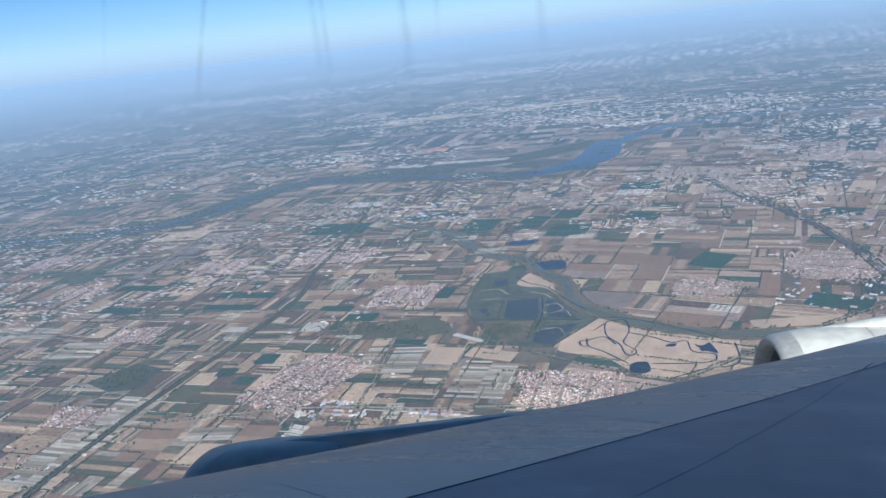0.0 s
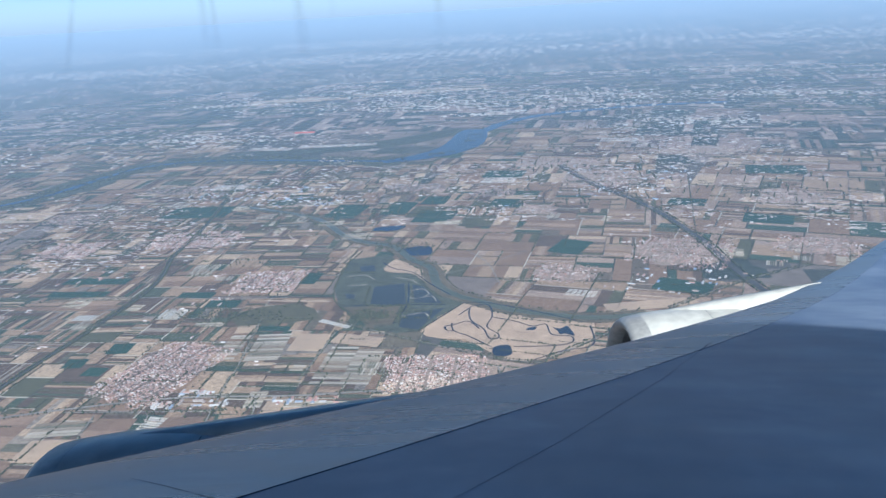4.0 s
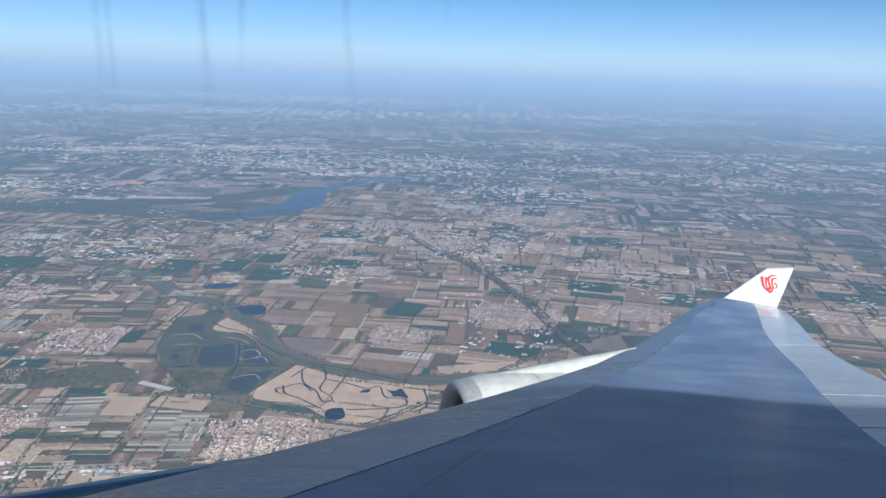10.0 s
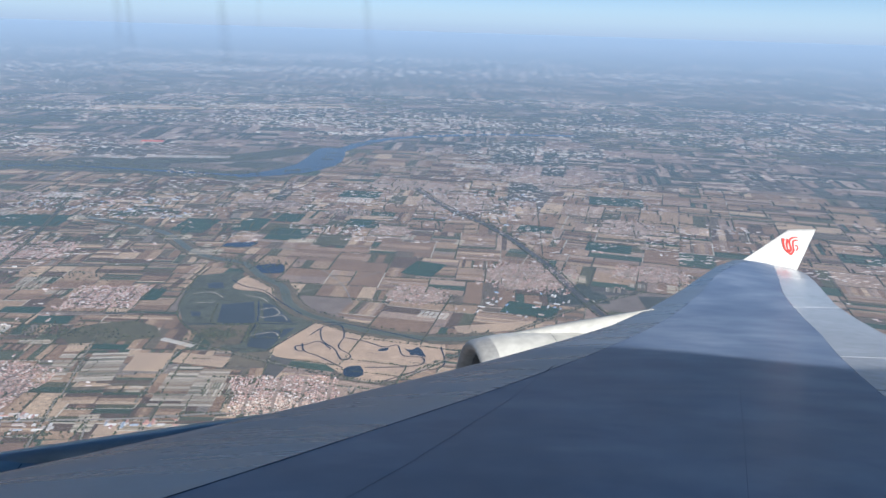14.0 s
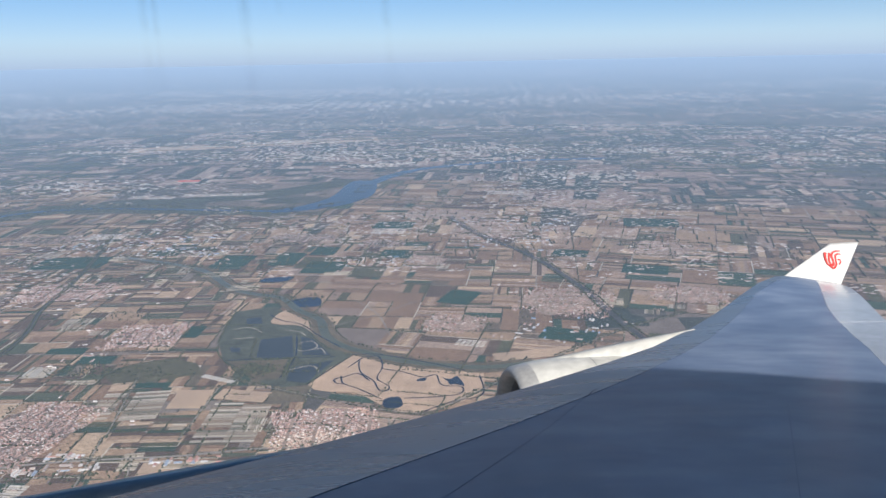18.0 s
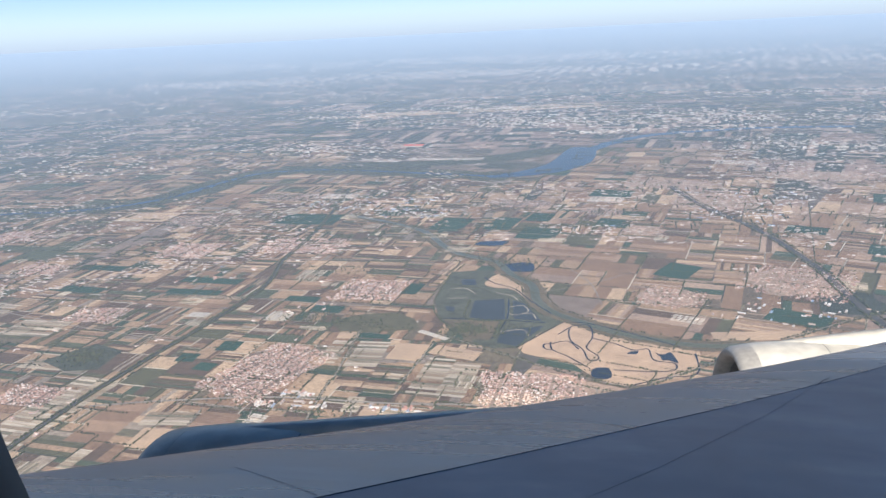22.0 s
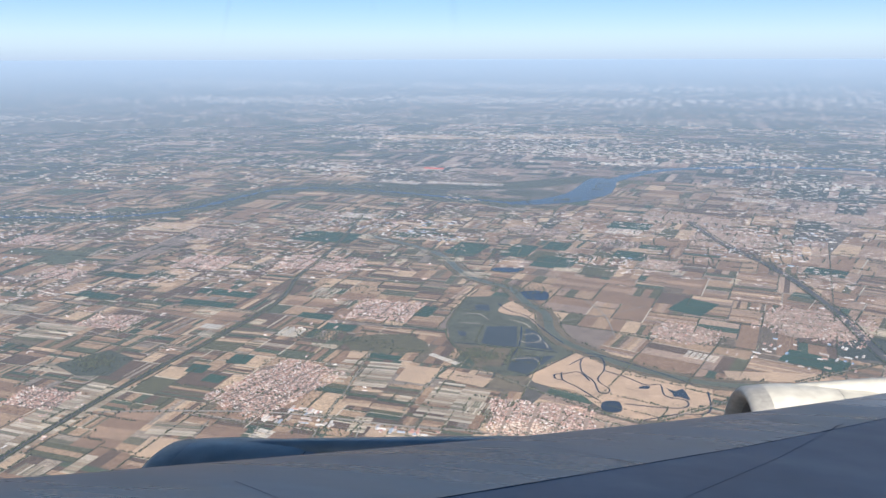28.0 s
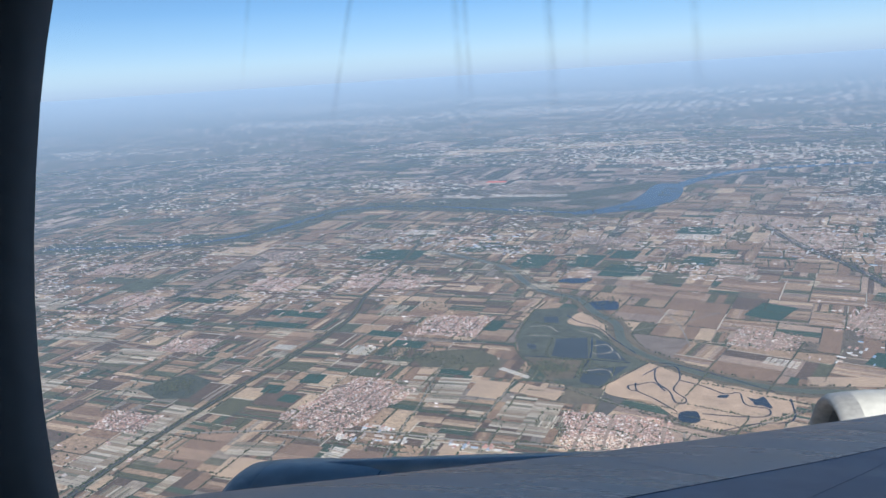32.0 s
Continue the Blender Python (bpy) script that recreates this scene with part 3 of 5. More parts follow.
patch("dry_bank", [(-97, 342), (-94, 358), (-84, 354.7), (-74, 336), (-69, 319), (-81, 335), (-91, 337)], 0.19, STEPPE, "dry tan bank along the canal", "bank")
patch("reed_thicket", [(-102, 292), (-77.5, 294), (-76, 274), (-86, 272.5)], 0.18, SCRUB, "dark green reed thicket in the marsh", "thicket", 1)
patch("scrubland", [(-150, 280), (-140, 270), (-126, 272), (-108, 279), (-114, 290), (-126, 296), (-140, 290)], 0.15, SCRUB, "rough olive scrubland with scattered bushes", "scrub", 1)
patch("woodland", [(-245, 216), (-228, 210), (-216, 214), (-219, 232), (-236, 236)], 0.15, MARSH, "dark young woodland plot", "woodland", 1)
patch("river_meadow", [(-330, 655), (-255, 662), (-180, 690), (-134, 742), (-122, 775), (-140, 790), (-190, 735), (-260, 690), (-330, 680)], 0.2, MARSH, "dark green belt beside the lake", "meadow")
for pts in ([(-33.4, 255.3), (-30, 257.5), (-27.4, 256.7), (-26, 250.4), (-28.4, 247.7), (-32.6, 249)], [(-13.2, 275.2), (-10, 273.4), (-7.3, 276.3), (-4.1, 267.5), (-7.5, 268.6), (-9.9, 268.2), (-10.6, 271)],
            [(-22, 273.6), (-19, 274.4), (-19.4, 271.8), (-22.4, 271.6)], [(-95.3, 374), (-82, 380), (-78, 366), (-88, 363.4)], [(44, 262), (56, 266), (60, 256), (48, 252)], [(-120, 416), (-104, 420), (-106, 410), (-119, 408)]):
    patch("pond", pts, 0.24, WATER, "dark blue still pond water", "pond", 3)
for pts in ([(-95, 317), (-82.2, 322), (-75.5, 297), (-90.7, 294.4)], [(-106, 308), (-101, 307), (-100, 301.7), (-103.5, 302.3)], [(-74, 285), (-58, 293), (-64.8, 270), (-73, 272)],
            [(-78, 321), (-72, 318), (-60, 298), (-72, 298.6)], [(-110, 346), (-103.5, 348), (-100, 339), (-107, 338)]):
    patch("shallow_pond", pts, 0.22, SHALLOW, "slate-grey shallow marsh pond between dykes", "pond", 1)
patch("lake", [(-130, 690), (-126, 775), (-110, 782), (-98, 765), (-94, 690), (-116, 640), (-158, 612), (-168, 622), (-145, 648)], 0.3, WATER, "blue lake on the river", "lake")
ribbon_thing("river", RIVER, 7, 0.26, WATER, "broad blue river crossing the plain", "river", 0.5)
ribbon_thing("river_arm", RIVER_EAST, 15, 0.26, WATER, "blue river arm beside the town", "river", 0.4)
ribbon_thing("river_bank", RIVER, 38, 0.15, MARSH, "dark wooded river bank", "bank", 0.5)
ribbon_thing("canal_bank", CANAL, 10, 0.21, SCRUB, "olive grass banks of a canal", "bank", 0.25)
ribbon_thing("canal", CANAL, 4.2, 0.25, mottled("canal_water", (0.085, 0.095, 0.06), (0.11, 0.115, 0.075), 0.1, 10, 0.3), "murky green canal curving past the marsh", "canal", 0.2)
CREEKS = [[(-51, 285), (-47.6, 293), (-46.4, 295.2), (-40.4, 297), (-37.3, 285.6), (-38, 274), (-32.8, 267.2), (-33, 263), (-36, 263.5), (-39.2, 272), (-44.7, 279.2), (-47, 287), (-47.4, 292)],
          [(-37.1, 283.7), (-28.4, 280.4), (-20.5, 275.4), (-15.5, 277.6), (-12.8, 268), (-5.5, 266.4), (-5.4, 260.6), (-12.2, 257.8), (-26, 256.2)], [(-51.4, 275), (-46.2, 279), (-40.7, 272)],
          [(1.5, 277), (2.4, 259.4), (-8, 253.8), (-18.2, 245.4)], [(-52.4, 276.7), (-50.4, 269.5), (-44, 264.7), (-34, 255.3)], [(-51.4, 275), (-54.5, 273.5), (-53, 269.5), (-50.4, 269.8)],
          [(-64.2, 268.5), (-57.5, 284), (-51, 299)], [(-51, 299), (-40, 299), (-20, 290.5), (-4, 282)], [(-100, 352), (-92, 343), (-81, 337), (-70, 322), (-58, 308)], [(-80, 322), (-75, 297), (-76, 275)], [(-102, 293), (-75, 296), (-58, 296.5)]]
for pts in CREEKS:
    ribbon_thing("creek", pts, 0.6, 0.27, WATER, "narrow dark creek winding through dry reeds", "creek", 0.5)
for pts in ([(-77, 312), (-72, 315), (-68, 308), (-73, 303), (-77, 306)], [(-71, 304), (-66, 306), (-63, 300)], [(-88, 330), (-80, 327), (-76, 322)], [(-74, 283), (-66, 287), (-62, 281)], [(-112, 330), (-104, 333), (-97, 326)], [(-108, 318), (-99, 320)]):
    ribbon_thing("marsh_path", pts, 0.4, 0.26, PALE_TRACK, "pale footpath winding through the marsh", "path", 0.3)
ribbon_thing("road", HIGHWAY, 3.0, 0.3, ASPHALT, "grey highway lined with trees", "road")
ribbon_thing("bare_strip", [(-500, 1100), (-330, 1165), (-150, 1235)], 70, 0.2, STEPPE, "long pale bare strip beside the town", "bare strip", 0.3)
ribbon_thing("pale_strip", [(-490, 1110), (-330, 1170), (-160, 1240)], 14, 0.22, PALE_TRACK, "pale straight runway-like strip", "strip")
ribbon_thing("main_road", MAIN, 1.1, 0.3, ROAD, "pale village road between fields", "road")
ribbon_thing("railway_bed", RAIL, 1.1, 0.32, ASPHALT, "dark straight railway embankment lined with trees", "railway")
for pts in ([(-66, 335), (-47, 351), (-30, 372)], [(-60, 372), (-47, 351), (-38, 322)], *LANES, [(-30, 240), (-24, 215), (-18, 180)], SPUR, DYKE,
            [(-203, 300), (-150, 300), (-124, 304)], [(-205, 330), (-260, 338), (-340, 350)], [(-219, 362), (-160, 372), (-110, 380)], [(-228, 430), (-160, 440), (-60, 436), (30, 430)],
            [(56, 398), (-10, 410), (-60, 420)], [(-203, 245), (-270, 252), (-360, 268)]):
    ribbon_thing("farm_track", pts, 0.55, 0.29, ROAD, "pale dusty farm track between fields", "track")


# ---- houses ----
DUSTY = mottled("dusty_yard", (0.25, 0.185, 0.145), (0.34, 0.26, 0.21), 0.3, 9, 0.95)
TRODDEN = mottled("trodden_soil", (0.13, 0.1, 0.085), (0.22, 0.175, 0.15), 0.4, 9, 0.95)
HOUSE_V = np.array([(-.5, -.5, 0), (.5, -.5, 0), (.5, .5, 0), (-.5, .5, 0), (-.5, -.5, .62), (.5, -.5, .62), (.5, .5, .62), (-.5, .5, .62), (-.5, 0, 1), (.5, 0, 1),
                    (-.56, -.6, .56), (.56, -.6, .56), (.56, 0, 1.04), (-.56, 0, 1.04), (-.56, .6, .56), (.56, .6, .56)])
HOUSE_F = [(0, 1, 5, 4), (2, 3, 7, 6), (1, 2, 6, 9, 5), (3, 0, 4, 8, 7), (10, 11, 12, 13), (13, 12, 15, 14)]
HOUSE_M = [0, 0, 0, 0, 1, 1]
BLOCK_V = np.array([(-.5, -.5, 0), (.5, -.5, 0), (.5, .5, 0), (-.5, .5, 0), (-.5, -.5, 1), (.5, -.5, 1), (.5, .5, 1), (-.5, .5, 1)])
BLOCK_F = [(0, 1, 5, 4), (1, 2, 6, 5), (2, 3, 7, 6), (3, 0, 4, 7), (4, 5, 6, 7)]
BLOCK_M = [0, 0, 0, 0, 1]
BELT_V = np.array([(-.5, -.5, 0), (.5, -.5, 0), (.5, .5, 0), (-.5, .5, 0), (-.47, -.2, .7), (-.2, -.3, 1), (.1, -.2, .8), (.46, -.25, .9), (.45, .2, .7), (.15, .3, 1), (-.15, .2, .85), (-.45, .25, .95)])
BELT_F = [(0, 1, 7, 6, 5, 4), (1, 2, 8, 7), (2, 3, 11, 10, 9, 8), (3, 0, 4, 11), (4, 5, 10, 11), (5, 6, 9, 10), (6, 7, 8, 9)]
BELT_M = [0] * 7


def many(name, rows, verts, faces, slots, mats):
    """One mesh of many small buildings: rows of x, y, width, depth, height, turn."""
    v, f, m = [], [], []
    for x, y, w, d, h, turn in rows:
        c, s = math.cos(turn), math.sin(turn)
        q = verts * (w, d, h)
        n0, foot = len(v), GROUND + 0.1 + rise(x, y)
        v += [(x + c * a - s * b2, y + s * a + c * b2, foot + e) for a, b2, e in q]
        f += [tuple(n0 + i for i in g) for g in faces]
        m += slots
    return mesh_of(name, v, f, mats, m)


def village_rows(cx, cy, w, d, turn, r, pitch_x=0.98, pitch_y=0.82, fill=0.85):
    rows, t = [], radians(turn)
    c, s = math.cos(t), math.sin(t)
    for i in range(int(w / pitch_x)):
        for j in range(int(d / pitch_y)):
            u, v = -w / 2 + (i + 0.5) * pitch_x, -d / 2 + (j + 0.5) * pitch_y
            edge = 1 - max(abs(u) / (w / 2), abs(v) / (d / 2))
            rag = noise.noise((cx + u * 0.14, cy + v * 0.14, 2)) * 0.28
            if edge + rag < 0.06 or r.random() > fill or (i + int(2 * noise.noise((cx, v * 0.2, 1)))) % 9 == 8:
                continue
            u, v = u + r.uniform(-.2, .2), v + r.uniform(-.16, .16)
            rows.append((cx + c * u - s * v, cy + s * u + c * v, r.uniform(0.5, 0.88), r.uniform(0.3, 0.46), r.uniform(0.26, 0.4), t + r.uniform(-.07, .07) + (math.pi / 2 if r.random() < 0.15 else 0)))
    return rows


VILLAGES = [(-150, 228, 32, 50, -14), (-51, 233, 39, 31, 4), (-148, 323, 34, 32, 4), (-222, 392, 52, 34, 4), (-288, 371, 34, 32, 5), (-262, 265, 28, 20, 6), (-224, 190, 24, 17, 4), (-9, 338, 30, 28, -12),
            (46, 370, 48, 46, -18), (70, 300, 30, 20, -20), (10, 540, 60, 60, -10)]
VILLAGES_FAR = [(-350, 320, 30, 20, 8), (-60, 500, 30, 24, -5), (-28, 455, 24, 22, -8), (-120, 520, 50, 26, 0), (120, 480, 46, 36, -16),
            (-330, 440, 46, 30, 6), (-20, 600, 70, 40, -8), (-430, 380, 40, 30, 8), (60, 235, 30, 14, -10), (110, 380, 40, 30, -18), (-300, 520, 60, 30, 5), (90, 640, 80, 40, -10), (-470, 300, 40, 24, 9)]
VILLAGES += VILLAGES_FAR
for k, (x, y, w, d, turn) in enumerate(VILLAGES):
    r = random.Random(100 + k)
    rows = village_rows(x, y, w, d, turn, r, *((0.98, 0.82) if y < 420 else (1.5, 1.25)), (0.84 if x < -20 else 0.42) if y < 420 else 0.5)
    base = [(x + a * w * 0.46 * c1, y + a * d * 0.46 * s1) for c1, s1, a in [(math.cos(q), math.sin(q), r.uniform(0.85, 1.12)) for q in [2 * math.pi * i / 12 for i in range(12)]]]
    patch("village_ground", base, 0.14 + 0.001 * k, DUSTY if x > -60 else TRODDEN, "bare trodden ground under a village", "village ground")
    if k == 1:
        rows.sort(key=lambda q: (q[0] + 51) ** 2 + (q[1] - 215) ** 2)
        near_rows, rows = rows[:290], rows[290:]
        wall_near = varied("near_wall", [(0.5, 0.42, 0.35), (0.42, 0.34, 0.28), (0.6, 0.55, 0.48)], grain=0.1, island=False)
        roof_near = varied("near_roof", [(0.33, 0.195, 0.145), (0.37, 0.27, 0.22), (0.27, 0.165, 0.13), (0.52, 0.48, 0.43), (0.15, 0.115, 0.1), (0.34, 0.22, 0.17), (0.4, 0.32, 0.26)], grain=0.1, island=False)
        sizes = ((0.6, 0.36, 0.32), (0.75, 0.4, 0.34), (0.88, 0.45, 0.37))
        walls = [mesh_of("village_house", HOUSE_V[:10] * z3, HOUSE_F[:4], [wall_near]) for z3 in sizes]
        roofs = [mesh_of("roof", HOUSE_V[10:] * z3, [(0, 1, 2, 3), (3, 2, 5, 4)], [roof_near]) for z3 in sizes]
        for i, (hx, hy, hw, hd, hh, ht) in enumerate(near_rows):
            ob = tagged(new("village_house", walls[i % 3]), "small village house with a pitched reddish tile roof", "house", "houses of the near village")
            ob.matrix_world = pose(hx, hy, GROUND + 0.12, 0, 0, math.degrees(ht))
            part("roof", roofs[i % 3], None, ob, "tiled pitched roof")
    tagged(new("village", many("village", rows, HOUSE_V, HOUSE_F, HOUSE_M, [WALLS, ROOF])), "dense village of small red-roofed brick houses", "village", kind="stuff")

# sheds, works and rows of greenhouses
r = random.Random(5)
sheds = []
for cx, cy, w, d, turn, count in [(-232, 505, 100, 46, 3, 150), (-128, 206, 26, 5, 8, 26), (-90, 211, 26, 4, 5, 18), (-40, 208, 20, 8, 0, 14), (40, 330, 40, 40, -18, 30), (20, 500, 60, 40, -12, 60), (-190, 480, 60, 30, 2, 60),
                                  (-60, 455, 30, 20, -5, 24), (-240, 330, 40, 30, 4, 16), (-130, 212, 12, 6, 4, 14), (30, 560, 90, 50, -8, 90), (-420, 330, 60, 50, 8, 40), (10, 232, 40, 14, -8, 16), (66, 264, 30, 20, -18, 14)]:
    for i in range(count):
        u, v, t = r.uniform(-w / 2, w / 2), r.uniform(-d / 2, d / 2), radians(turn)
        sheds.append((cx + u * math.cos(t) - v * math.sin(t), cy + u * math.sin(t) + v * math.cos(t), r.uniform(0.9, 3.4), r.uniform(0.6, 1.2), r.uniform(0.35, 0.65), t + r.choice((0, math.pi / 2))))
hall_walls = mesh_of("shed", HOUSE_V[:10], HOUSE_F[:4], [PLASTER_ONE])
hall_roof = mesh_of("sheet_roof", HOUSE_V[10:], [(0, 1, 2, 3), (3, 2, 5, 4)], [SHED_ONE])
for x, y, w, d, h, t in [q for q in sheds if q[1] < 300]:
    ob = tagged(new("shed", hall_walls), "pale works shed with a sheet metal roof", "shed", "sheds near the villages")
    ob.matrix_world = pose(x, y, GROUND + 0.12, 0, 0, math.degrees(t)) @ Matrix.Diagonal((w, d, h, 1))
    part("sheet_roof", hall_roof, None, ob, "sheet metal roof")
sheds = [q for q in sheds if q[1] >= 300]
tagged(new("works_sheds", many("works_sheds", sheds, HOUSE_V, HOUSE_F, HOUSE_M, [PLASTER, SHED])), "pale factory sheds with white and blue metal roofs", "sheds", kind="stuff")
rows = []
for cx, cy, cols, lines, px, py, turn, gw, gd in [(-134.5, 183, 4, 20, 1.6, 1.4, -5, 1.3, 0.7), (-118, 168, 11, 3, 1.6, 2.0, 6, 0.8, 1.6), (-175, 281, 7, 1, 1.6, 8, 3, 1.0, 9.0), (-213, 275, 9, 1, 1.1, 4, 3, 0.75, 5.0), (-40, 208, 8, 1, 1.3, 5, 4, 0.9, 4.0),
                                                   (-100, 274, 12, 1, 1.3, 3, -24, 0.9, 2.6), (-2, 312, 6, 5, 2.2, 1.6, -14, 1.6, 0.6)]:
    t = radians(turn)
    for i in range(cols):
        for j in range(lines):
            u, v = (i - (cols - 1) / 2) * px, (j - (lines - 1) / 2) * py
            rows.append((cx + u * math.cos(t) - v * math.sin(t), cy + u * math.sin(t) + v * math.cos(t), gw, gd, 0.25, t))
shell = mesh_of("greenhouse", HOUSE_V[:10], HOUSE_F[:4], [PLASTER_ONE])
cover = mesh_of("film_cover", HOUSE_V[10:], [(0, 1, 2, 3), (3, 2, 5, 4)], [FILM_ONE])
for x, y, w, d, h, t in rows:
    ob = tagged(new("greenhouse", shell), "long low greenhouse under pale plastic film", "greenhouse", "greenhouses on the plain")
    ob.matrix_world = pose(x, y, GROUND + 0.12, 0, 0, math.degrees(t)) @ Matrix.Diagonal((w, d, h, 1))
    part("film_cover", cover, None, ob, "pale plastic film cover")

# film tunnels in blocks between the fields, and farm yards
r = random.Random(31)
tunnels, yards = [], []
for i in range(150):
    x, y = r.uniform(-420, 170), 150 + 330 * r.random() ** 1.2
    if noise.noise((x * 0.012, y * 0.012, 3)) < 0.0 or (-132 < x < 6 and 245 < y < 362):
        continue
    t = radians(r.uniform(0, 8) if x < -60 else r.uniform(-16, -8)) + (math.pi / 2 if r.random() < 0.35 else 0)
    cols, lines, long = r.randint(1, 3), r.randint(5, 14), r.uniform(3.2, 6.5)
    for p in range(cols):
        for q in range(lines):
            u, v = (p - (cols - 1) / 2) * (long + 0.4), (q - (lines - 1) / 2) * 0.92
            if r.random() < 0.93:
                tunnels.append((x + u * math.cos(t) - v * math.sin(t), y + u * math.sin(t) + v * math.cos(t), long * r.uniform(0.93, 1), 0.58, 0.2, t))
for i in range(1500):
    x, y = r.uniform(-480, 200), 130 + 380 * r.random()
    if noise.noise((x * 0.02, y * 0.02, 6)) + 0.5 * noise.noise((x * 0.09, y * 0.09, 2)) < 0.12 or (-132 < x < 6 and 245 < y < 362):
        continue
    t = radians(4 if x < -60 else -12)
    for p in range(r.randint(1, 4)):
        yards.append((x + r.uniform(-2, 2), y + r.uniform(-1.6, 1.6), r.uniform(0.6, 2.2), r.uniform(0.35, 0.7), r.uniform(0.25, 0.45), t + r.choice((0, 0, math.pi / 2))))
tagged(new("film_tunnels", many("film_tunnels", tunnels, HOUSE_V, HOUSE_F, HOUSE_M, [FILM, FILM])), "blocks of low tunnels under pale plastic film", "greenhouses", kind="stuff")
tagged(new("farm_yards", many("farm_yards", yards, HOUSE_V, HOUSE_F, HOUSE_M, [PLASTER, HAMLET])), "scattered small farm buildings with pale roofs", "buildings", kind="stuff")

# towns far off: rows of slab blocks, and scattered pale roofs out to the haze
r = random.Random(11)
blocks = []
for cx, cy, w, d, turn, count in [(-190, 1000, 300, 130, 0, 420), (20, 1030, 220, 200, -6, 420), (-100, 905, 90, 34, 20, 120), (-520, 1080, 160, 50, 3, 150), (-330, 1180, 420, 90, 0, 300), (230, 1010, 220, 60, -8, 220), (110, 800, 120, 60, -10, 140),
                                  (-640, 1500, 620, 300, 3, 500), (-250, 1500, 500, 200, 0, 300), (430, 900, 220, 60, -10, 160), (-420, 760, 160, 60, 5, 110), (-600, 620, 200, 120, 8, 120), (200, 1400, 500, 260, -6, 260), (-900, 2100, 900, 500, 3, 500)]:
    for i in range(count):
        u, v, t = r.gauss(0, 0.3) * w, round(r.gauss(0, 0.3) * d / 5) * 5 + r.uniform(-1.5, 1.5), radians(turn)
        k = 1 + cy / 1600
        blocks.append((cx + u * math.cos(t) - v * math.sin(t), cy + u * math.sin(t) + v * math.cos(t), r.uniform(1.2, 5.0), r.uniform(0.6, 1.8), r.uniform(0.3, 0.85) * k, t))
# the wide city out towards the horizon, in street blocks
for cx, cy, w, d, turn, count in [(-1250, 1900, 700, 260, 4, 420), (-500, 2150, 900, 260, 2, 560), (-1700, 2600, 1100, 420, 4, 420), (-500, 2800, 1500, 420, 0, 620), (500, 2300, 800, 260, -5, 260), (900, 1500, 420, 120, -8, 200),
                                  (1250, 2700, 900, 350, -6, 220), (-1300, 1200, 420, 150, 6, 200), (640, 1120, 260, 70, -9, 150)]:
    for i in range(count):
        u, v, t, k = round(r.gauss(0, 0.32) * w / 34) * 34 + r.uniform(-9, 9), round(r.gauss(0, 0.32) * d / 26) * 26 + r.uniform(-6, 6), radians(turn), cy / 1000
        blocks.append((cx + u * math.cos(t) - v * math.sin(t), cy + u * math.sin(t) + v * math.cos(t), r.uniform(2, 8) * k, r.uniform(1, 3) * k, r.uniform(0.6, 1.9) * k, t))
blocks = [q for q in blocks if math.hypot(q[0], q[1]) < 3500]
tagged(new("town_blocks", many("town_blocks", blocks, BLOCK_V, BLOCK_F, BLOCK_M, [TOWN, TOWN])), "distant town of pale apartment slabs and works", "town", kind="stuff")
blocks = []
for i in range(90000):
    a, q = r.uniform(-1.25, 1.15), 430 + 3700 * r.random() ** 1.3
    x, y = q * math.sin(a), q * math.cos(a)
    if noise.noise((x * 0.006, y * 0.006, 4)) + 0.75 * noise.noise((x * 0.03, y * 0.03, 8)) < 0.07 or (abs(x + 130) < 60 and 600 < y < 800):
        continue
    k = 0.4 + q / 1300
    blocks.append((x, y, r.uniform(0.8, 4.2) * k, r.uniform(0.4, 1.2) * k, r.uniform(0.2, 0.45) * k, r.choice((0.02, 0.06, -0.1))))
tagged(new("scattered_buildings", many("scattered_buildings", blocks, BLOCK_V, BLOCK_F, BLOCK_M, [PLASTER, HAMLET])), "scattered pale farm and factory buildings on the plain", "buildings", kind="stuff")
rows = []
for cx, cy, cols, lines, turn in [(-297, 694, 16, 3, -6), (-234, 706, 28, 3, 6), (-262, 530, 10, 4, 3), (-60, 540, 9, 4, -5), (30, 700, 12, 4, -8)]:
    t = radians(turn)
    for i in range(cols):
        for j in range(lines):
            u, v = (i - cols / 2) * 2.7, (j - lines / 2) * 4.4
            rows.append((cx + u * math.cos(t) - v * math.sin(t), cy + u * math.sin(t) + v * math.cos(t), 1.7, 2.1, 0.8, t))
tagged(new("row_houses", many("row_houses", rows, HOUSE_V, HOUSE_F, HOUSE_M, [TOWN, TOWN])), "rows of identical white estate houses near the river", "houses", kind="stuff")
tagged(new("red_roofed_hall", mesh_of("red_roofed_hall", HOUSE_V * (20, 9, 2.2), HOUSE_F, [WALLS, mottled("red_sheet", (0.5, 0.12, 0.09), (0.58, 0.17, 0.13), 0.2, 9)], HOUSE_M)), "long hall with a red metal roof", "hall").matrix_world = pose(-298, 788, GROUND + 0.1, 0, 0, 4)

# ---- trees and hedges ----
r = random.Random(21)
spots = []


def tree_line(points, step, size, both=0.0, skip=0.15):
    line = curve_points(points, False, 8)
    for a, b2 in zip(line, line[1:]):
        way = b2 - a
        count = max(1, int(way.length / step))
        side = Vector((-way.y, way.x, 0)).normalized()
        for i in range(count):
            p = a + way * ((i + r.random()) / count)
            for s in ((both, -both) if both else (0.0,)):
                if r.random() > skip:
                    q = p + side * (s + r.uniform(-.25, .25))
                    spots.append((q.x, q.y, size * r.uniform(0.6, 1.3)))


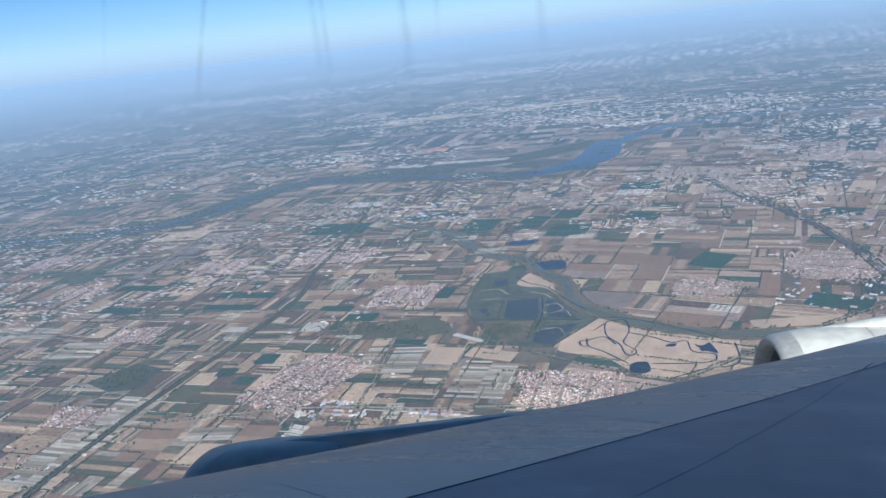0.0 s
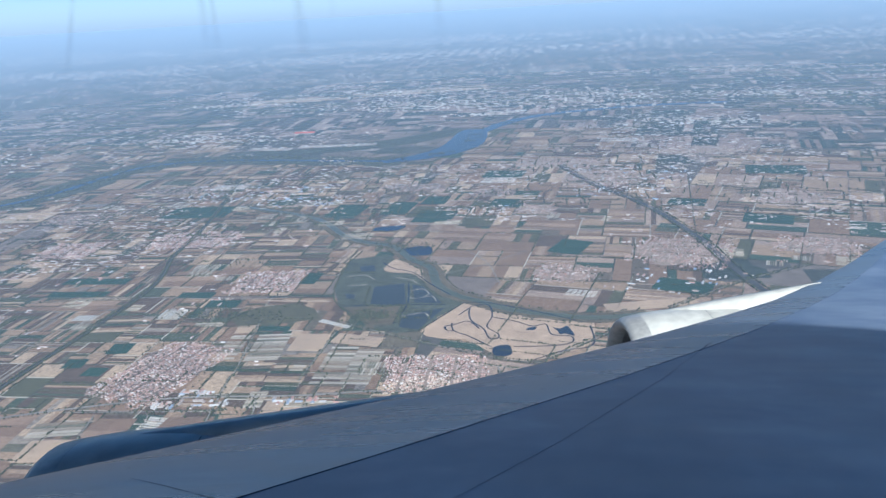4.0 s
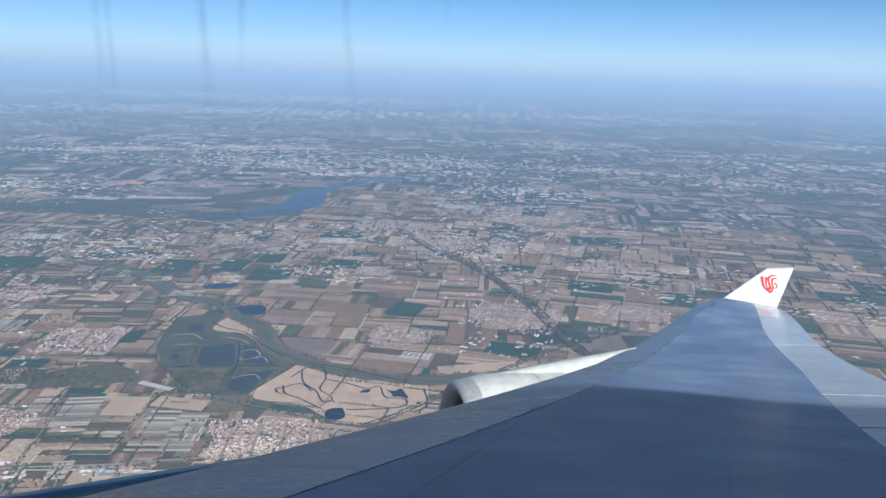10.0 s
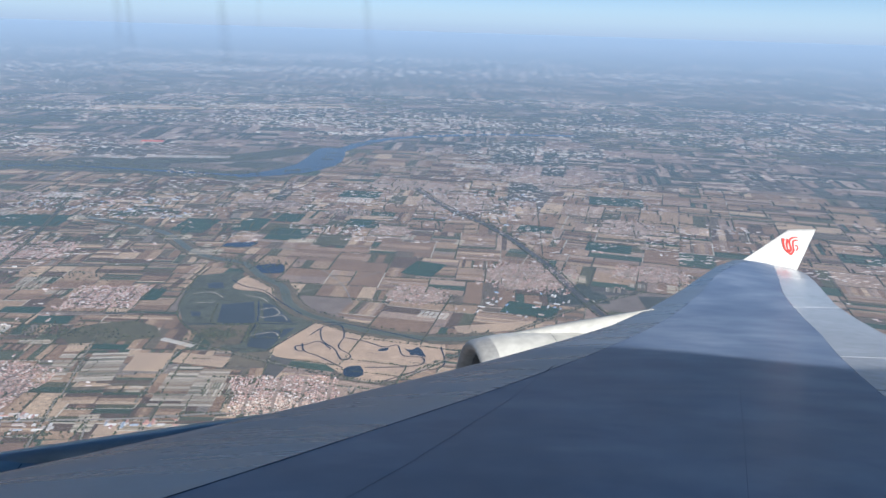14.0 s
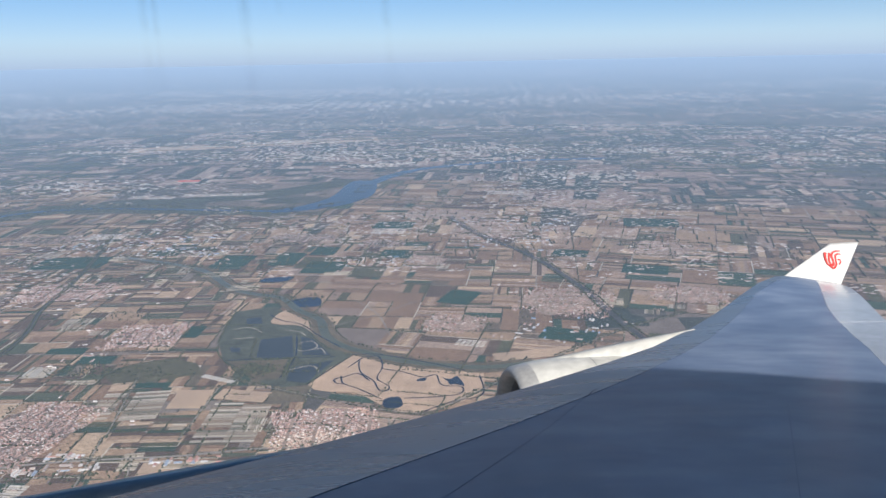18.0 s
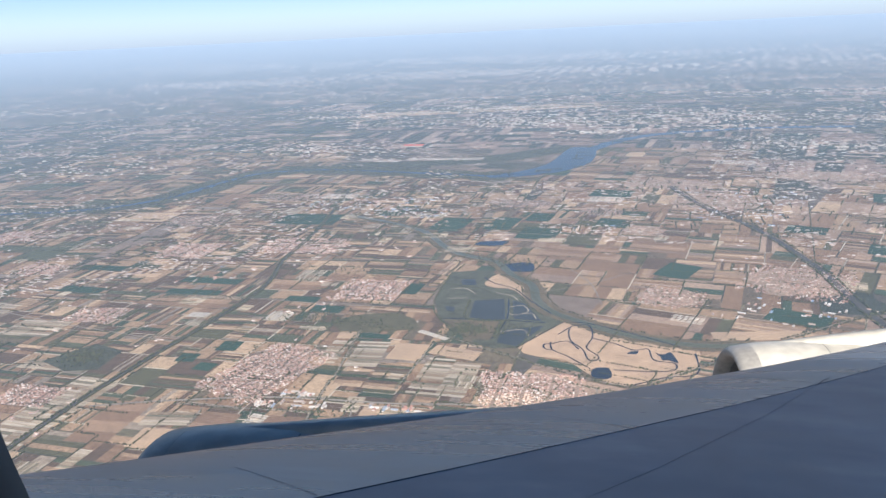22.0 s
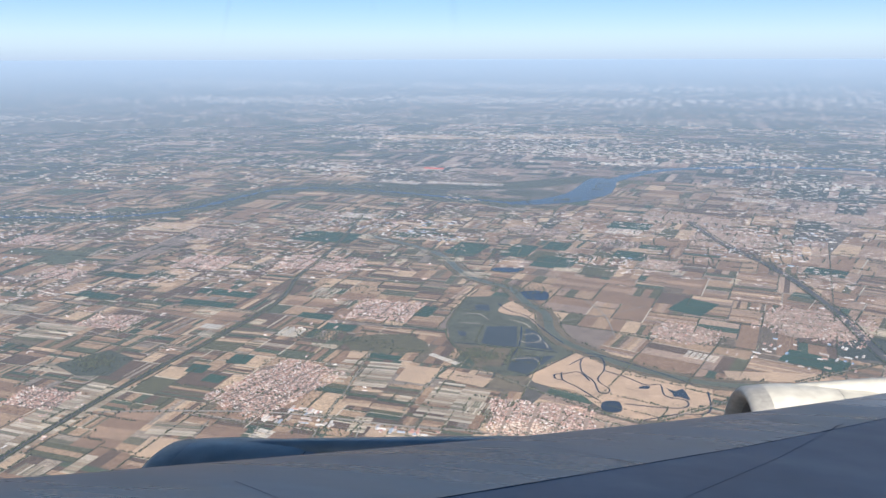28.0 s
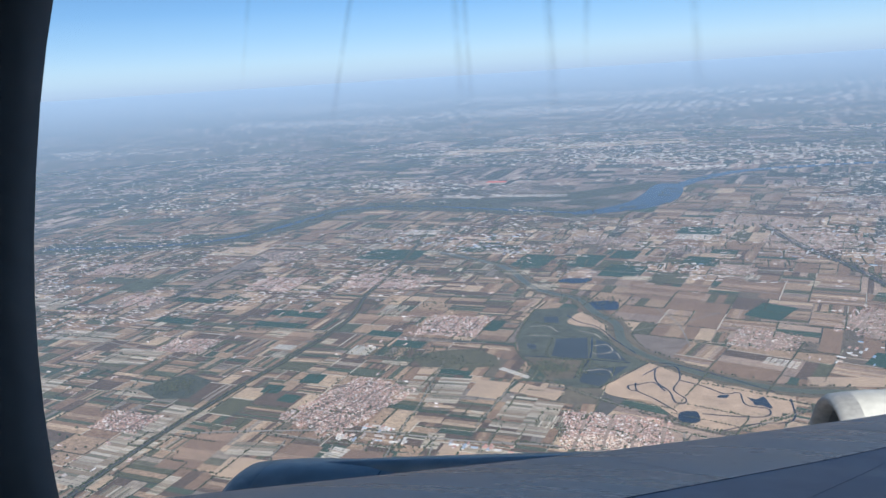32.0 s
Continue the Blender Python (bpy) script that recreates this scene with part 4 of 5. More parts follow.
tree_line(RAIL, 0.4, 0.5, 1.0, 0.06)
tree_line(HIGHWAY, 0.9, 0.62, 2.6, 0.15)
tree_line(MAIN, 0.9, 0.42, 0.95, 0.45)
tree_line(CANAL, 0.9, 0.5, 5.6, 0.45)
for lane in LANES:
    tree_line(lane, 0.75, 0.4, 0.45, 0.4)
tree_line(SPUR, 0.8, 0.55, 0.9, 0.2)
tree_line(DYKE, 0.8, 0.55, 0.8, 0.25)
tree_line([(-118, 357), (-113, 314), (-104, 293), (-86, 274)], 0.5, 0.5, 0.0, 0.15)
tree_line([(-97, 318), (-92, 294), (-74, 296)], 0.5, 0.5, 0.0, 0.2)
tree_line([(-76, 294), (-75, 276)], 0.4, 0.65, 0.4, 0.1)
tree_line([(-64.5, 268), (-58, 284), (-51, 299)], 0.45, 0.4, 0.0, 0.15)
tree_line(RIVER, 2.4, 1.1, 9.5, 0.3)
tree_line(RIVER, 2.6, 1.1, 15, 0.4)
for a, b2, c2, d in borders:
    for p, q in ((a, b2), (b2, c2)):
        if r.random() < 0.46:
            tree_line([p, q], 0.42, r.uniform(0.26, 0.46), 0.0, r.uniform(0.03, 0.3))
for x, y, w, d, turn in VILLAGES:
    for i in range(int(w * d / 9)):
        spots.append((x + r.uniform(-.55, .55) * w, y + r.uniform(-.55, .55) * d, r.uniform(0.25, 0.55)))
for cx, cy, w, d, count in [(-104, 178, 16, 12, 260), (-145, 282, 36, 14, 260), (-231, 223, 14, 10, 420), (-88, 283, 14, 9, 380), (-160, 280, 26, 12, 120), (-122, 202, 30, 6, 60), (-20, 230, 40, 12, 120), (-210, 715, 60, 25, 300), (-150, 760, 25, 25, 200),
                            (30, 280, 30, 20, 90), (-90, 380, 40, 10, 120), (-180, 350, 60, 14, 120), (-230, 160, 30, 30, 60), (-310, 640, 80, 12, 200)]:
    for i in range(count):
        spots.append((cx + r.gauss(0, 0.33) * w, cy + r.gauss(0, 0.33) * d, r.uniform(0.25, 0.65)))
for i in range(4200):
    a, q = r.uniform(-1.1, 1.1), 450 + 1300 * r.random() ** 1.4
    x, y = q * math.sin(a), q * math.cos(a)
    turn = radians(-14 if x > 60 else 4) + r.choice((0, math.pi / 2))
    for j in range(r.randint(4, 14)):
        spots.append((x + j * 1.1 * math.cos(turn), y + j * 1.1 * math.sin(turn), r.uniform(0.4, 0.85) * (0.7 + q / 2000)))

TOP = [(0.0, 0.0, 1.9)] + [(math.cos(q), math.sin(q), 1.15) for q in (0.2, 1.5, 2.7, 4.0, 5.2)] + [(0.75 * math.cos(q), 0.75 * math.sin(q), 0.35) for q in (0.8, 2.9, 4.9)]
TREE_F = [(0, 1, 2), (0, 2, 3), (0, 3, 4), (0, 4, 5), (0, 5, 1), (1, 6, 2), (2, 6, 7), (2, 7, 3), (3, 7, 4), (4, 7, 8), (4, 8, 5), (5, 8, 1), (1, 8, 6), (6, 8, 7)]


def clumps(name, places, label):
    shape = np.array(TOP)
    k, m = len(places), len(shape)
    g = np.random.default_rng(3)
    p = np.array(places)
    v = shape[None] * (1 + 0.35 * g.uniform(-1, 1, (k, m, 1))) * p[:, 2, None, None] * np.array((0.8, 0.8, 0.75))
    v[:, :, 0] += p[:, 0, None]
    v[:, :, 1] += p[:, 1, None]
    v[:, :, 2] += (GROUND + 0.05 + np.array([rise(q[0], q[1]) for q in places]))[:, None]
    f = (np.array(TREE_F)[None] + (np.arange(k) * m)[:, None, None]).reshape(-1, 3)
    me = bpy.data.meshes.new(name)
    me.from_pydata(v.reshape(-1, 3).tolist(), [], f.tolist())
    me.materials.append(LEAF)
    return tagged(new(name, me), label, "trees", kind="stuff")


# belts of trees and dark crops far out on the plain
belts = []
for i in range(5200):
    a, q = r.uniform(-1.2, 1.15), 850 + 2600 * r.random() ** 1.25
    x, y = q * math.sin(a), q * math.cos(a)
    if -420 < x < 170 and 560 < y < 960:
        continue
    k = 0.5 + q / 1500
    turn = radians(-12 if x > 60 else 4) + (math.pi / 2 if r.random() < 0.14 else 0)
    belts.append((x, y, r.uniform(8, 42) * k, r.uniform(0.8, 4.5) * k, r.uniform(0.5, 1.1) * k, turn + r.uniform(-.08, .08)))
tagged(new("tree_belts", many("tree_belts", belts, BELT_V, BELT_F, BELT_M, [LEAF])), "dark belts of trees between far fields", "trees", kind="stuff")

near_trees = [q for q in spots if -212 < q[0] < -60 and q[1] < 215 and q[2] > 0.3][:240]
taken = set(near_trees)
crowns = []
for k in range(4):
    g = random.Random(60 + k)
    bm = bmesh.new()
    for i in range(7):
        c3 = Vector((g.uniform(-.45, .45), g.uniform(-.45, .45), g.uniform(0.55, 1.35)))
        made = bmesh.ops.create_icosphere(bm, subdivisions=1, radius=g.uniform(0.28, 0.5))
        for v in made["verts"]:
            v.co = v.co * g.uniform(0.75, 1.2) + c3
    me = bpy.data.meshes.new("crown")
    bm.to_mesh(me)
    bm.free()
    me.materials.append(LEAF_ONE)
    crowns.append(me)
stem = mesh_of("tree", [(0.07 * math.cos(a) * (1 - 0.5 * z), 0.07 * math.sin(a) * (1 - 0.5 * z), z * 0.9) for z in (0, 1) for a in (0, 1.26, 2.51, 3.77, 5.03)], [(i, (i + 1) % 5, 5 + (i + 1) % 5, 5 + i) for i in range(5)], [BARK])
for i, (x, y, size) in enumerate(near_trees):
    ob = tagged(new("tree", stem), "small roadside tree with thin olive foliage", "tree", "trees along roads and ditches")
    ob.matrix_world = pose(x, y, GROUND + 0.05, 0, 0, i * 37 % 360) @ Matrix.Diagonal((size, size, size, 1))
    part("crown", crowns[i % 4], None, ob, "olive leafy crown")
clumps("trees", [q for q in spots if q not in taken], "hedgerow trees with thin olive spring foliage")


# ---- aircraft ----
airliner = tagged(new("airliner"), "white four-engined airliner with a long grey swept wing", "aircraft")
airliner.matrix_world = AIRFRAME

# span stations: y, leading edge x and z, trailing edge x and z
SPAN = [(0.35, -7.6, -1.62, 11.2, -2.3), (2.5, -5.78, -1.68, 11.0, -2.2), (5.0, -3.66, -1.77, 10.7, -2.1), (8.0, -1.1, -1.84, 10.3, -2.0), (10.0, 0.6, -1.86, 10.2, -1.95),
        (12.0, 2.3, -1.86, 10.3, -1.9), (14.5, 4.42, -1.82, 11.3, -1.8), (16.5, 6.1, -1.76, 12.1, -1.66), (18.5, 7.8, -1.57, 13.0, -1.5), (20.6, 9.6, -1.27, 14.1, -1.28),
        (22.5, 11.2, -0.92, 15.1, -1.08), (24.3, 12.75, -0.6, 16.05, -0.95), (26.3, 14.4, -0.45, 17.1, -0.88), (27.4, 15.2, -0.46, 17.7, -0.87), (28.05, 15.75, -0.48, 18.05, -0.87)]


def station(y):
    for a, b2 in zip(SPAN, SPAN[1:]):
        if y <= b2[0]:
            k = (y - a[0]) / (b2[0] - a[0])
            return [p + (q - p) * k for p, q in zip(a, b2)]
    return list(SPAN[-1])


def skin(y, s, side=1):
    """A point of the wing's skin: s along the chord, upper or lower side."""
    _, lx, lz, tx, tz = station(y)
    chord = tx - lx
    hump = 1.48 * math.sqrt(max(s, 0)) - 0.63 * s - 1.76 * s ** 2 + 1.42 * s ** 3 - 0.51 * s ** 4
    t = (0.056 if side > 0 else 0.06) * (1.0 - 0.25 * y / 28)
    return (lx + chord * s, y, lz + (tz - lz) * s + side * chord * t * hump)


def cuts(y0, y1, step=0.7):
    k = max(2, int((y1 - y0) / step))
    return [y0 + (y1 - y0) * i / k for i in range(k + 1)]


def slat_depth(y):
    return max(3.6 - 0.1375 * y, 0.5)


def slat_s(y):
    _, lx, _, tx, _ = station(y)
    return slat_depth(y) / (tx - lx)


# hinge line of the flaps: span and fore-aft place
HINGE = [(0.3, 2.3), (4.4, 4.4), (8.26, 6.41), (9.73, 7.2), (14.33, 9.72), (19.95, 12.42), (28.1, 17.0)]


def flap_s(y):
    _, lx, _, tx, _ = station(y)
    for (y0, x0), (y1, x1) in zip(HINGE, HINGE[1:]):
        if y <= y1:
            break
    return min((x0 + (x1 - x0) * (y - y0) / (y1 - y0) - lx) / (tx - lx), 0.97)


wing = part("wing", grid_mesh("wing", [[skin(y, slat_s(y) + (flap_s(y) - slat_s(y)) * min(max(i - 1, 0), 24) / 24) for i in range(27)] +
                                       [skin(y, flap_s(y) + (slat_s(y) - flap_s(y)) * min(max(i - 1, 0), 12) / 12, -1) for i in range(15)] for y in cuts(0.35, 28.0, 0.5)], [SKIN], True), None, airliner,
            "smooth grey painted upper wing skin")


def slat_point(y0, u, lean, side=1):
    """A point of a slat whose ends stand square to the swept leading edge."""
    y = y0 - lean * slat_depth(y0) * u
    return skin(y, (slat_s(y) - 0.0006) * u, side)


# each slat: where it starts and ends along the leading edge
for y0, y1 in ((1.6, 5.48), (5.48, 7.87), (7.87, 11.05), (11.05, 14.4), (14.4, 17.7), (17.7, 21.2), (21.2, 24.6), (24.6, 27.95)):
    rows = []
    for y in cuts(y0, y1, 0.4):
        lean = 0.5 * min(1.0, (27.95 - y) / 1.5)
        rows.append([slat_point(y, (1 - i / 16) ** 1.8, lean) for i in range(17)] + [slat_point(y, (i / 10) ** 1.6, lean, -1) for i in range(1, 11)])
    part("leading_edge_slat", grid_mesh("leading_edge_slat", rows, [SLAT]), None, wing, "bare metal leading edge slat")
for y0, y1 in ((0.4, 8.6), (8.66, 11.6), (11.66, 18.0), (18.06, 23.0), (23.06, 27.9)):
    rows = []
    for y in cuts(y0, y1, 0.5):
        e = flap_s(y) + 0.0006
        rows.append([skin(y, e + (0.999 - e) * i / 8) for i in range(9)])
    part("trailing_edge_flap", solid("trailing_edge_flap", rows, 0.05, [PANEL]), None, wing, "light grey trailing edge flap")

# winglet
W0, W1, W2, W3 = Vector((15.7, 28.0, -0.47)), Vector((18.05, 28.05, -0.86)), Vector((19.55, 29.1, 0.76)), Vector((18.35, 29.15, 0.74))
out = (W1 - W0).cross(W3 - W0).normalized()
rows = []
for i in range(13):
    k = i / 12
    a, b2 = W0.lerp(W3, k), W1.lerp(W2, k)
    loop = []
    for j in range(24):
        q = 2 * math.pi * j / 24
        s = 0.5 - 0.5 * math.cos(q)
        loop.append(a.lerp(b2, s) + out * (0.05 * (1 - 0.4 * k) * math.sin(q) * (1.2 - 0.6 * s)))
    rows.append(loop)
bm = bmesh.new()
bm.from_mesh(grid_mesh("winglet", rows, [], True))
bmesh.ops.contextual_create(bm, geom=[e for e in bm.edges if e.is_boundary and all((v.co - W3).dot(W3 - W0) > -0.8 for v in e.verts)])
for f in bm.faces:
    f.smooth = True
winglet = part("winglet", bm, WHITE, airliner, "white upturned winglet with a red emblem")


def bar(name, points, width, thick, normal, mat, parent, label=""):
    """A flat curved bar that lies on a surface."""
    pts = [Vector(p) for p in points]
    nrm = Vector(normal).normalized()
    bm = bmesh.new()
    rings = []
    for i, p in enumerate(pts):
        way = (pts[min(i + 1, len(pts) - 1)] - pts[max(i - 1, 0)]).normalized()
        side = nrm.cross(way).normalized()
        w = width(i / (len(pts) - 1)) if callable(width) else width
        rings.append([bm.verts.new(p + side * w / 2), bm.verts.new(p - side * w / 2), bm.verts.new(p - side * w / 2 + nrm * thick), bm.verts.new(p + side * w / 2 + nrm * thick)])
    for a, b2 in zip(rings, rings[1:]):
        for j in range(4):
            bm.faces.new((a[j], a[(j + 1) % 4], b2[(j + 1) % 4], b2[j]))
    bm.faces.new(rings[0])
    bm.faces.new(rings[-1][::-1])
    return part(name, bm, mat, parent, label)


# emblem: plain red swept bars
inward = -out if out.y > 0 else out
mid, along, upw = (W0 + W1 + W2 + W3) / 4 + Vector((0.12, 0, 0.0)), (W1 - W0).normalized(), (W1 - W0).cross(out).normalized()

if upw.z < 0:
    upw = -upw


def on_winglet(u, v):
    return mid + along * (u * 0.95 + v * 0.42 + 0.06) + upw * (v * 1.25 + 0.05) + inward * 0.045


def swoop(points):
    line = curve_pts3([on_winglet(*p) for p in points])
    return line


def curve_pts3(pts):
    out_pts = []
    for i in range(len(pts) - 1):
        p0, p1, p2, p3 = pts[max(i - 1, 0)], pts[i], pts[i + 1], pts[min(i + 2, len(pts) - 1)]
        for j in range(5):
            t = j / 5
            out_pts.append(0.5 * (2 * p1 + (p2 - p0) * t + (2 * p0 - 5 * p1 + 4 * p2 - p3) * t * t + (3 * p1 - p0 - 3 * p2 + p3) * t ** 3))
    return out_pts + [pts[-1]]


def stroke(points):
    return swoop([((x - 517) / 118, (188 - y) / 154) for x, y in points])


for pts, w0, w1 in (([(472, 150), (474, 178), (484, 210), (500, 230), (519, 240)], 0.09, 0.04),
                    ([(494, 150), (494, 185), (502, 212), (516, 221)], 0.07, 0.04),
                    ([(566, 130), (534, 131), (513, 143), (506, 165), (514, 190), (520, 212), (512, 228), (498, 222)], 0.05, 0.085),
                    ([(560, 148), (537, 150), (526, 162), (529, 188), (535, 212), (530, 234), (518, 246)], 0.06, 0.06),
                    ([(549, 214), (556, 198), (550, 183), (540, 186)], 0.04, 0.06)):
    bar("emblem", stroke(pts), lambda k, a=w0, c=w1: 1.25 * (a + (c - a) * k), 0.006, inward, RED, winglet, "red swept emblem bar")


def at_xy(x, y, lift=0.004):
    _, lx, _, tx, _ = station(y)
    p = skin(y, (x - lx) / (tx - lx))
    return Vector((p[0], p[1], p[2] + lift))


def seam(points, width, label="dark panel joint"):
    pts = []
    for (x0, y0), (x1, y1) in zip(points, points[1:]):
        k = max(2, int(math.hypot(x1 - x0, y1 - y0) / 0.4))
        pts += [at_xy(x0 + (x1 - x0) * i / k, y0 + (y1 - y0) * i / k, 0.0025) for i in range(k)]
    pts.append(at_xy(*points[-1], 0.0025))
    bar("panel_joint", pts, width, 0.001, (0, 0, 1), JOINT, wing, label)


bar("slat_joint", [skin(y, slat_s(y) + 0.0008) for y in cuts(0.5, 19.0, 0.5)], 0.0055, 0.004, (0, 0, 1), JOINT, wing, "dark joint behind the slats")
seam([(2.75, 9.85), (1.69, 7.62), (0.52, 5.33), (-0.56, 3.4), (-1.6, 1.5)], 0.0024)
seam([(4.95, 8.9), (3.6, 6.4), (2.53, 4.44), (1.0, 1.7)], 0.0024)
# sealant worn out of the slat ends, and scuffs beside them
for yb, far in ((5.48, 0.4), (7.87, 0.5), (11.05, 0.7)):
    run = [slat_point(yb, 0.99 - far * i / 12, 0.5) for i in range(13)]
    bar("worn_sealant", [(p[0], p[1], p[2] + 0.002) for p in run], lambda k: 0.0016 + 0.0035 * (1 - k) * (0.6 + 0.4 * math.sin(17 * k)), 0.001, (0, 0, 1), SEAL, wing, "dark worn sealant at a slat end")
bar("worn_sealant", [at_xy(x, y, 0.004) for x, y in ((2.62, 9.72), (2.8, 9.95), (2.95, 10.3), (3.1, 10.55))], lambda k: 0.006 + 0.012 * math.sin(math.pi * k), 0.001, (0, 0, 1), SEAL, wing, "dark worn sealant at a slat end")


# ---- engines ----
TOE = [0.0]


def lathe(profile, x0, y0, z0, seg=48):
    """Rings about an axis that runs aft, turned outboard by the toe-in."""
    rows, c, s2 = [], math.cos(TOE[0]), math.sin(TOE[0])
    for dx, rad in profile:
        rows.append([(x0 + c * dx - s2 * rad * math.cos(q), y0 + s2 * dx + c * rad * math.cos(q), z0 + rad * math.sin(q)) for q in [2 * math.pi * j / seg for j in range(seg)]])
    return rows


def engine(x0, y0, z0, s, wing_x, wing_z):
    """A turbofan nacelle on its pylon under the wing."""
    nac = part("engine_nacelle", grid_mesh("engine_nacelle", lathe([(0.42, 1.33 * s), (0.8, 1.38 * s), (1.5, 1.42 * s), (1.9, 1.43 * s)], x0, y0, z0), [COWL], True), None, airliner, "white engine nacelle")
    part("fan_cowl", grid_mesh("fan_cowl", lathe([(1.915, 1.43 * s), (2.6, 1.43 * s), (3.4, 1.37 * s), (4.3, 1.24 * s), (5.2, 1.05 * s), (5.2, 0.98 * s), (4.2, 0.98 * s)], x0, y0, z0), [COWL], True), None, nac, "white fan cowl")
    part("cowl_joint", grid_mesh("cowl_joint", lathe([(1.895, 1.422 * s), (1.92, 1.422 * s)], x0, y0, z0), [SEAL], True), None, nac, "dark cowl joint")
    part("inlet_lip", grid_mesh("inlet_lip", lathe([(0.3, 0.98 * s), (0.1, 1.02 * s), (0.02, 1.08 * s), (0.0, 1.15 * s), (0.03, 1.21 * s), (0.12, 1.275 * s), (0.42, 1.331 * s)], x0, y0, z0), [LIP], True), None, nac, "bare metal inlet lip")
    part("inlet_duct", grid_mesh("inlet_duct", lathe([(0.3, 0.98 * s), (0.6, 0.99 * s), (1.3, 1.04 * s), (1.32, 0.3 * s), (1.33, 0.02)], x0, y0, z0), [DUCT], True), None, nac, "grey inlet duct")
    part("spinner", grid_mesh("spinner", lathe([(0.75, 0.01), (0.85, 0.12 * s), (1.05, 0.24 * s), (1.25, 0.3 * s)], x0, y0, z0), [LIP], True), None, nac, "grey fan spinner")
    for j in range(22):
        q = 2 * math.pi * j / 22
        bm = bmesh.new()
        e1, e2 = Vector((0, math.cos(q), math.sin(q))), Vector((0, -math.sin(q), math.cos(q)))
        c0 = Vector((x0 + 1.18, y0, z0))
        vs = [c0 + e1 * 0.28 * s - e2 * 0.04, c0 + e1 * 0.28 * s + e2 * 0.04 + Vector((0.1, 0, 0)), c0 + e1 * 1.03 * s + e2 * 0.14 + Vector((0.08, 0, 0)), c0 + e1 * 1.03 * s - e2 * 0.1]
        lo = [bm.verts.new(v) for v in vs]
        hi = [bm.verts.new(v - Vector((0.02, 0, 0))) for v in vs]
        bm.faces.new(lo)
        bm.faces.new(hi[::-1])
        for i in range(4):
            bm.faces.new((lo[i], hi[i], hi[(i + 1) % 4], lo[(i + 1) % 4]))
        part("fan_blade", bm, DARK, nac)
    part("exhaust_core", grid_mesh("exhaust_core", lathe([(4.6, 0.92 * s), (5.4, 0.78 * s), (6.4, 0.52 * s), (7.1, 0.1), (7.15, 0.01)], x0, y0, z0), [LIP], True), None, nac, "metal exhaust core")
    # pylon
    rows = []
    for k in range(15):
        u = k / 14
        x = x0 + 0.9 + (wing_x + 0.9 - x0 - 0.9) * u
        top = z0 + 1.37 * s + (wing_z + 0.04 - z0 - 1.37 * s) * u
        low = z0 + 0.6 * s + (wing_z - 0.5 - z0 - 0.6 * s) * max(0, u - 0.45) * 1.8
        yc = y0 + math.tan(TOE[0]) * min(x - x0, 2.5)
        w = 0.06 + 0.3 * math.sin(math.pi * min(1, 0.1 + u * 0.9)) ** 0.8
        rows.append([(x, yc - w, low), (x, yc - w, (low + top) / 2), (x, yc - w * 0.8, top - 0.08), (x, yc - w * 0.3, top), (x, yc + w * 0.3, top), (x, yc + w * 0.8, top - 0.08), (x, yc + w, (low + top) / 2), (x, yc + w, low)])
    part("pylon", grid_mesh("pylon", rows, [COWL], True), None, nac, "white engine pylon")


TOE[0] = radians(1.5)
engine(-5.12, 8.65, -3.62, 1.0, -0.3, -1.74)
TOE[0] = radians(8)
engine(3.12, 17.75, -3.42, 1.0, 6.9, -1.54)

# ---- fuselage and cabin window ----
R0, SIDE, CROWN = 3.2, 0.18, 1.235
YC = SIDE - R0


# unseen aft drop, sized to curve the fuselage shadow on the wing
def crown_at(x):
    """The upper deck's hump ends a little behind the window."""
    k = min(max((x - 7.0) / 3.2, 0.0), 1.0)
    return CROWN - 0.33 * k * k * (3 - 2 * k)


def hull(x0, x1, a0, a1, steps, seg, radius):
    rows = []
    for i in range(steps + 1):
        x = x0 + (x1 - x0) * i / steps
        turns = [a0 + (a1 - a0) * j / seg for j in range(seg + 1)]
        rows.append([(x, YC + radius * math.cos(a), radius * (crown_at(x) if math.sin(a) > 0 else CROWN) * math.sin(a)) for a in turns])
    return rows


GAP = math.asin(0.5 / R0 / CROWN)
body = part("fuselage", grid_mesh("fuselage", hull(-34, -0.55, 0, 2 * math.pi, 30, 64, R0), [WHITE]), None, airliner, "white painted fuselage skin")
part("fuselage_skin", grid_mesh("fuselage_skin", hull(0.55, 26, 0, 2 * math.pi, 50, 64, R0), [WHITE]), None, body)
part("fuselage_skin", grid_mesh("fuselage_skin", hull(-0.55, 0.55, GAP, 2 * math.pi - GAP, 2, 64, R0), [WHITE]), None, body)
for x, flip in ((-34, 1), (26, -1)):
    ring = hull(x, x + 1, 0, 2 * math.pi, 1, 64, R0)[0][:64]
    dome = [[(x - flip * 2.4 * math.sin(k), YC + (p[1] - YC) * math.cos(k), p[2] * math.cos(k)) for p in ring] for k in (0, 0.4, 0.8, 1.2, 1.55)]
    part("fuselage_end", grid_mesh("fuselage_end", dome, [WHITE], True), None, body)


def opening(a, b2, y, cx=0.03, cz=0.022, seg=96, power=2.2):
    pts = []
    for j in range(seg):
        q = 2 * math.pi * j / seg
        c, s = math.cos(q), math.sin(q)
        pts.append((cx + a * abs(c) ** (2 / power) * (1 if c >= 0 else -1), y, cz + b2 * abs(s) ** (2 / power) * (1 if s >= 0 else -1)))
    return pts


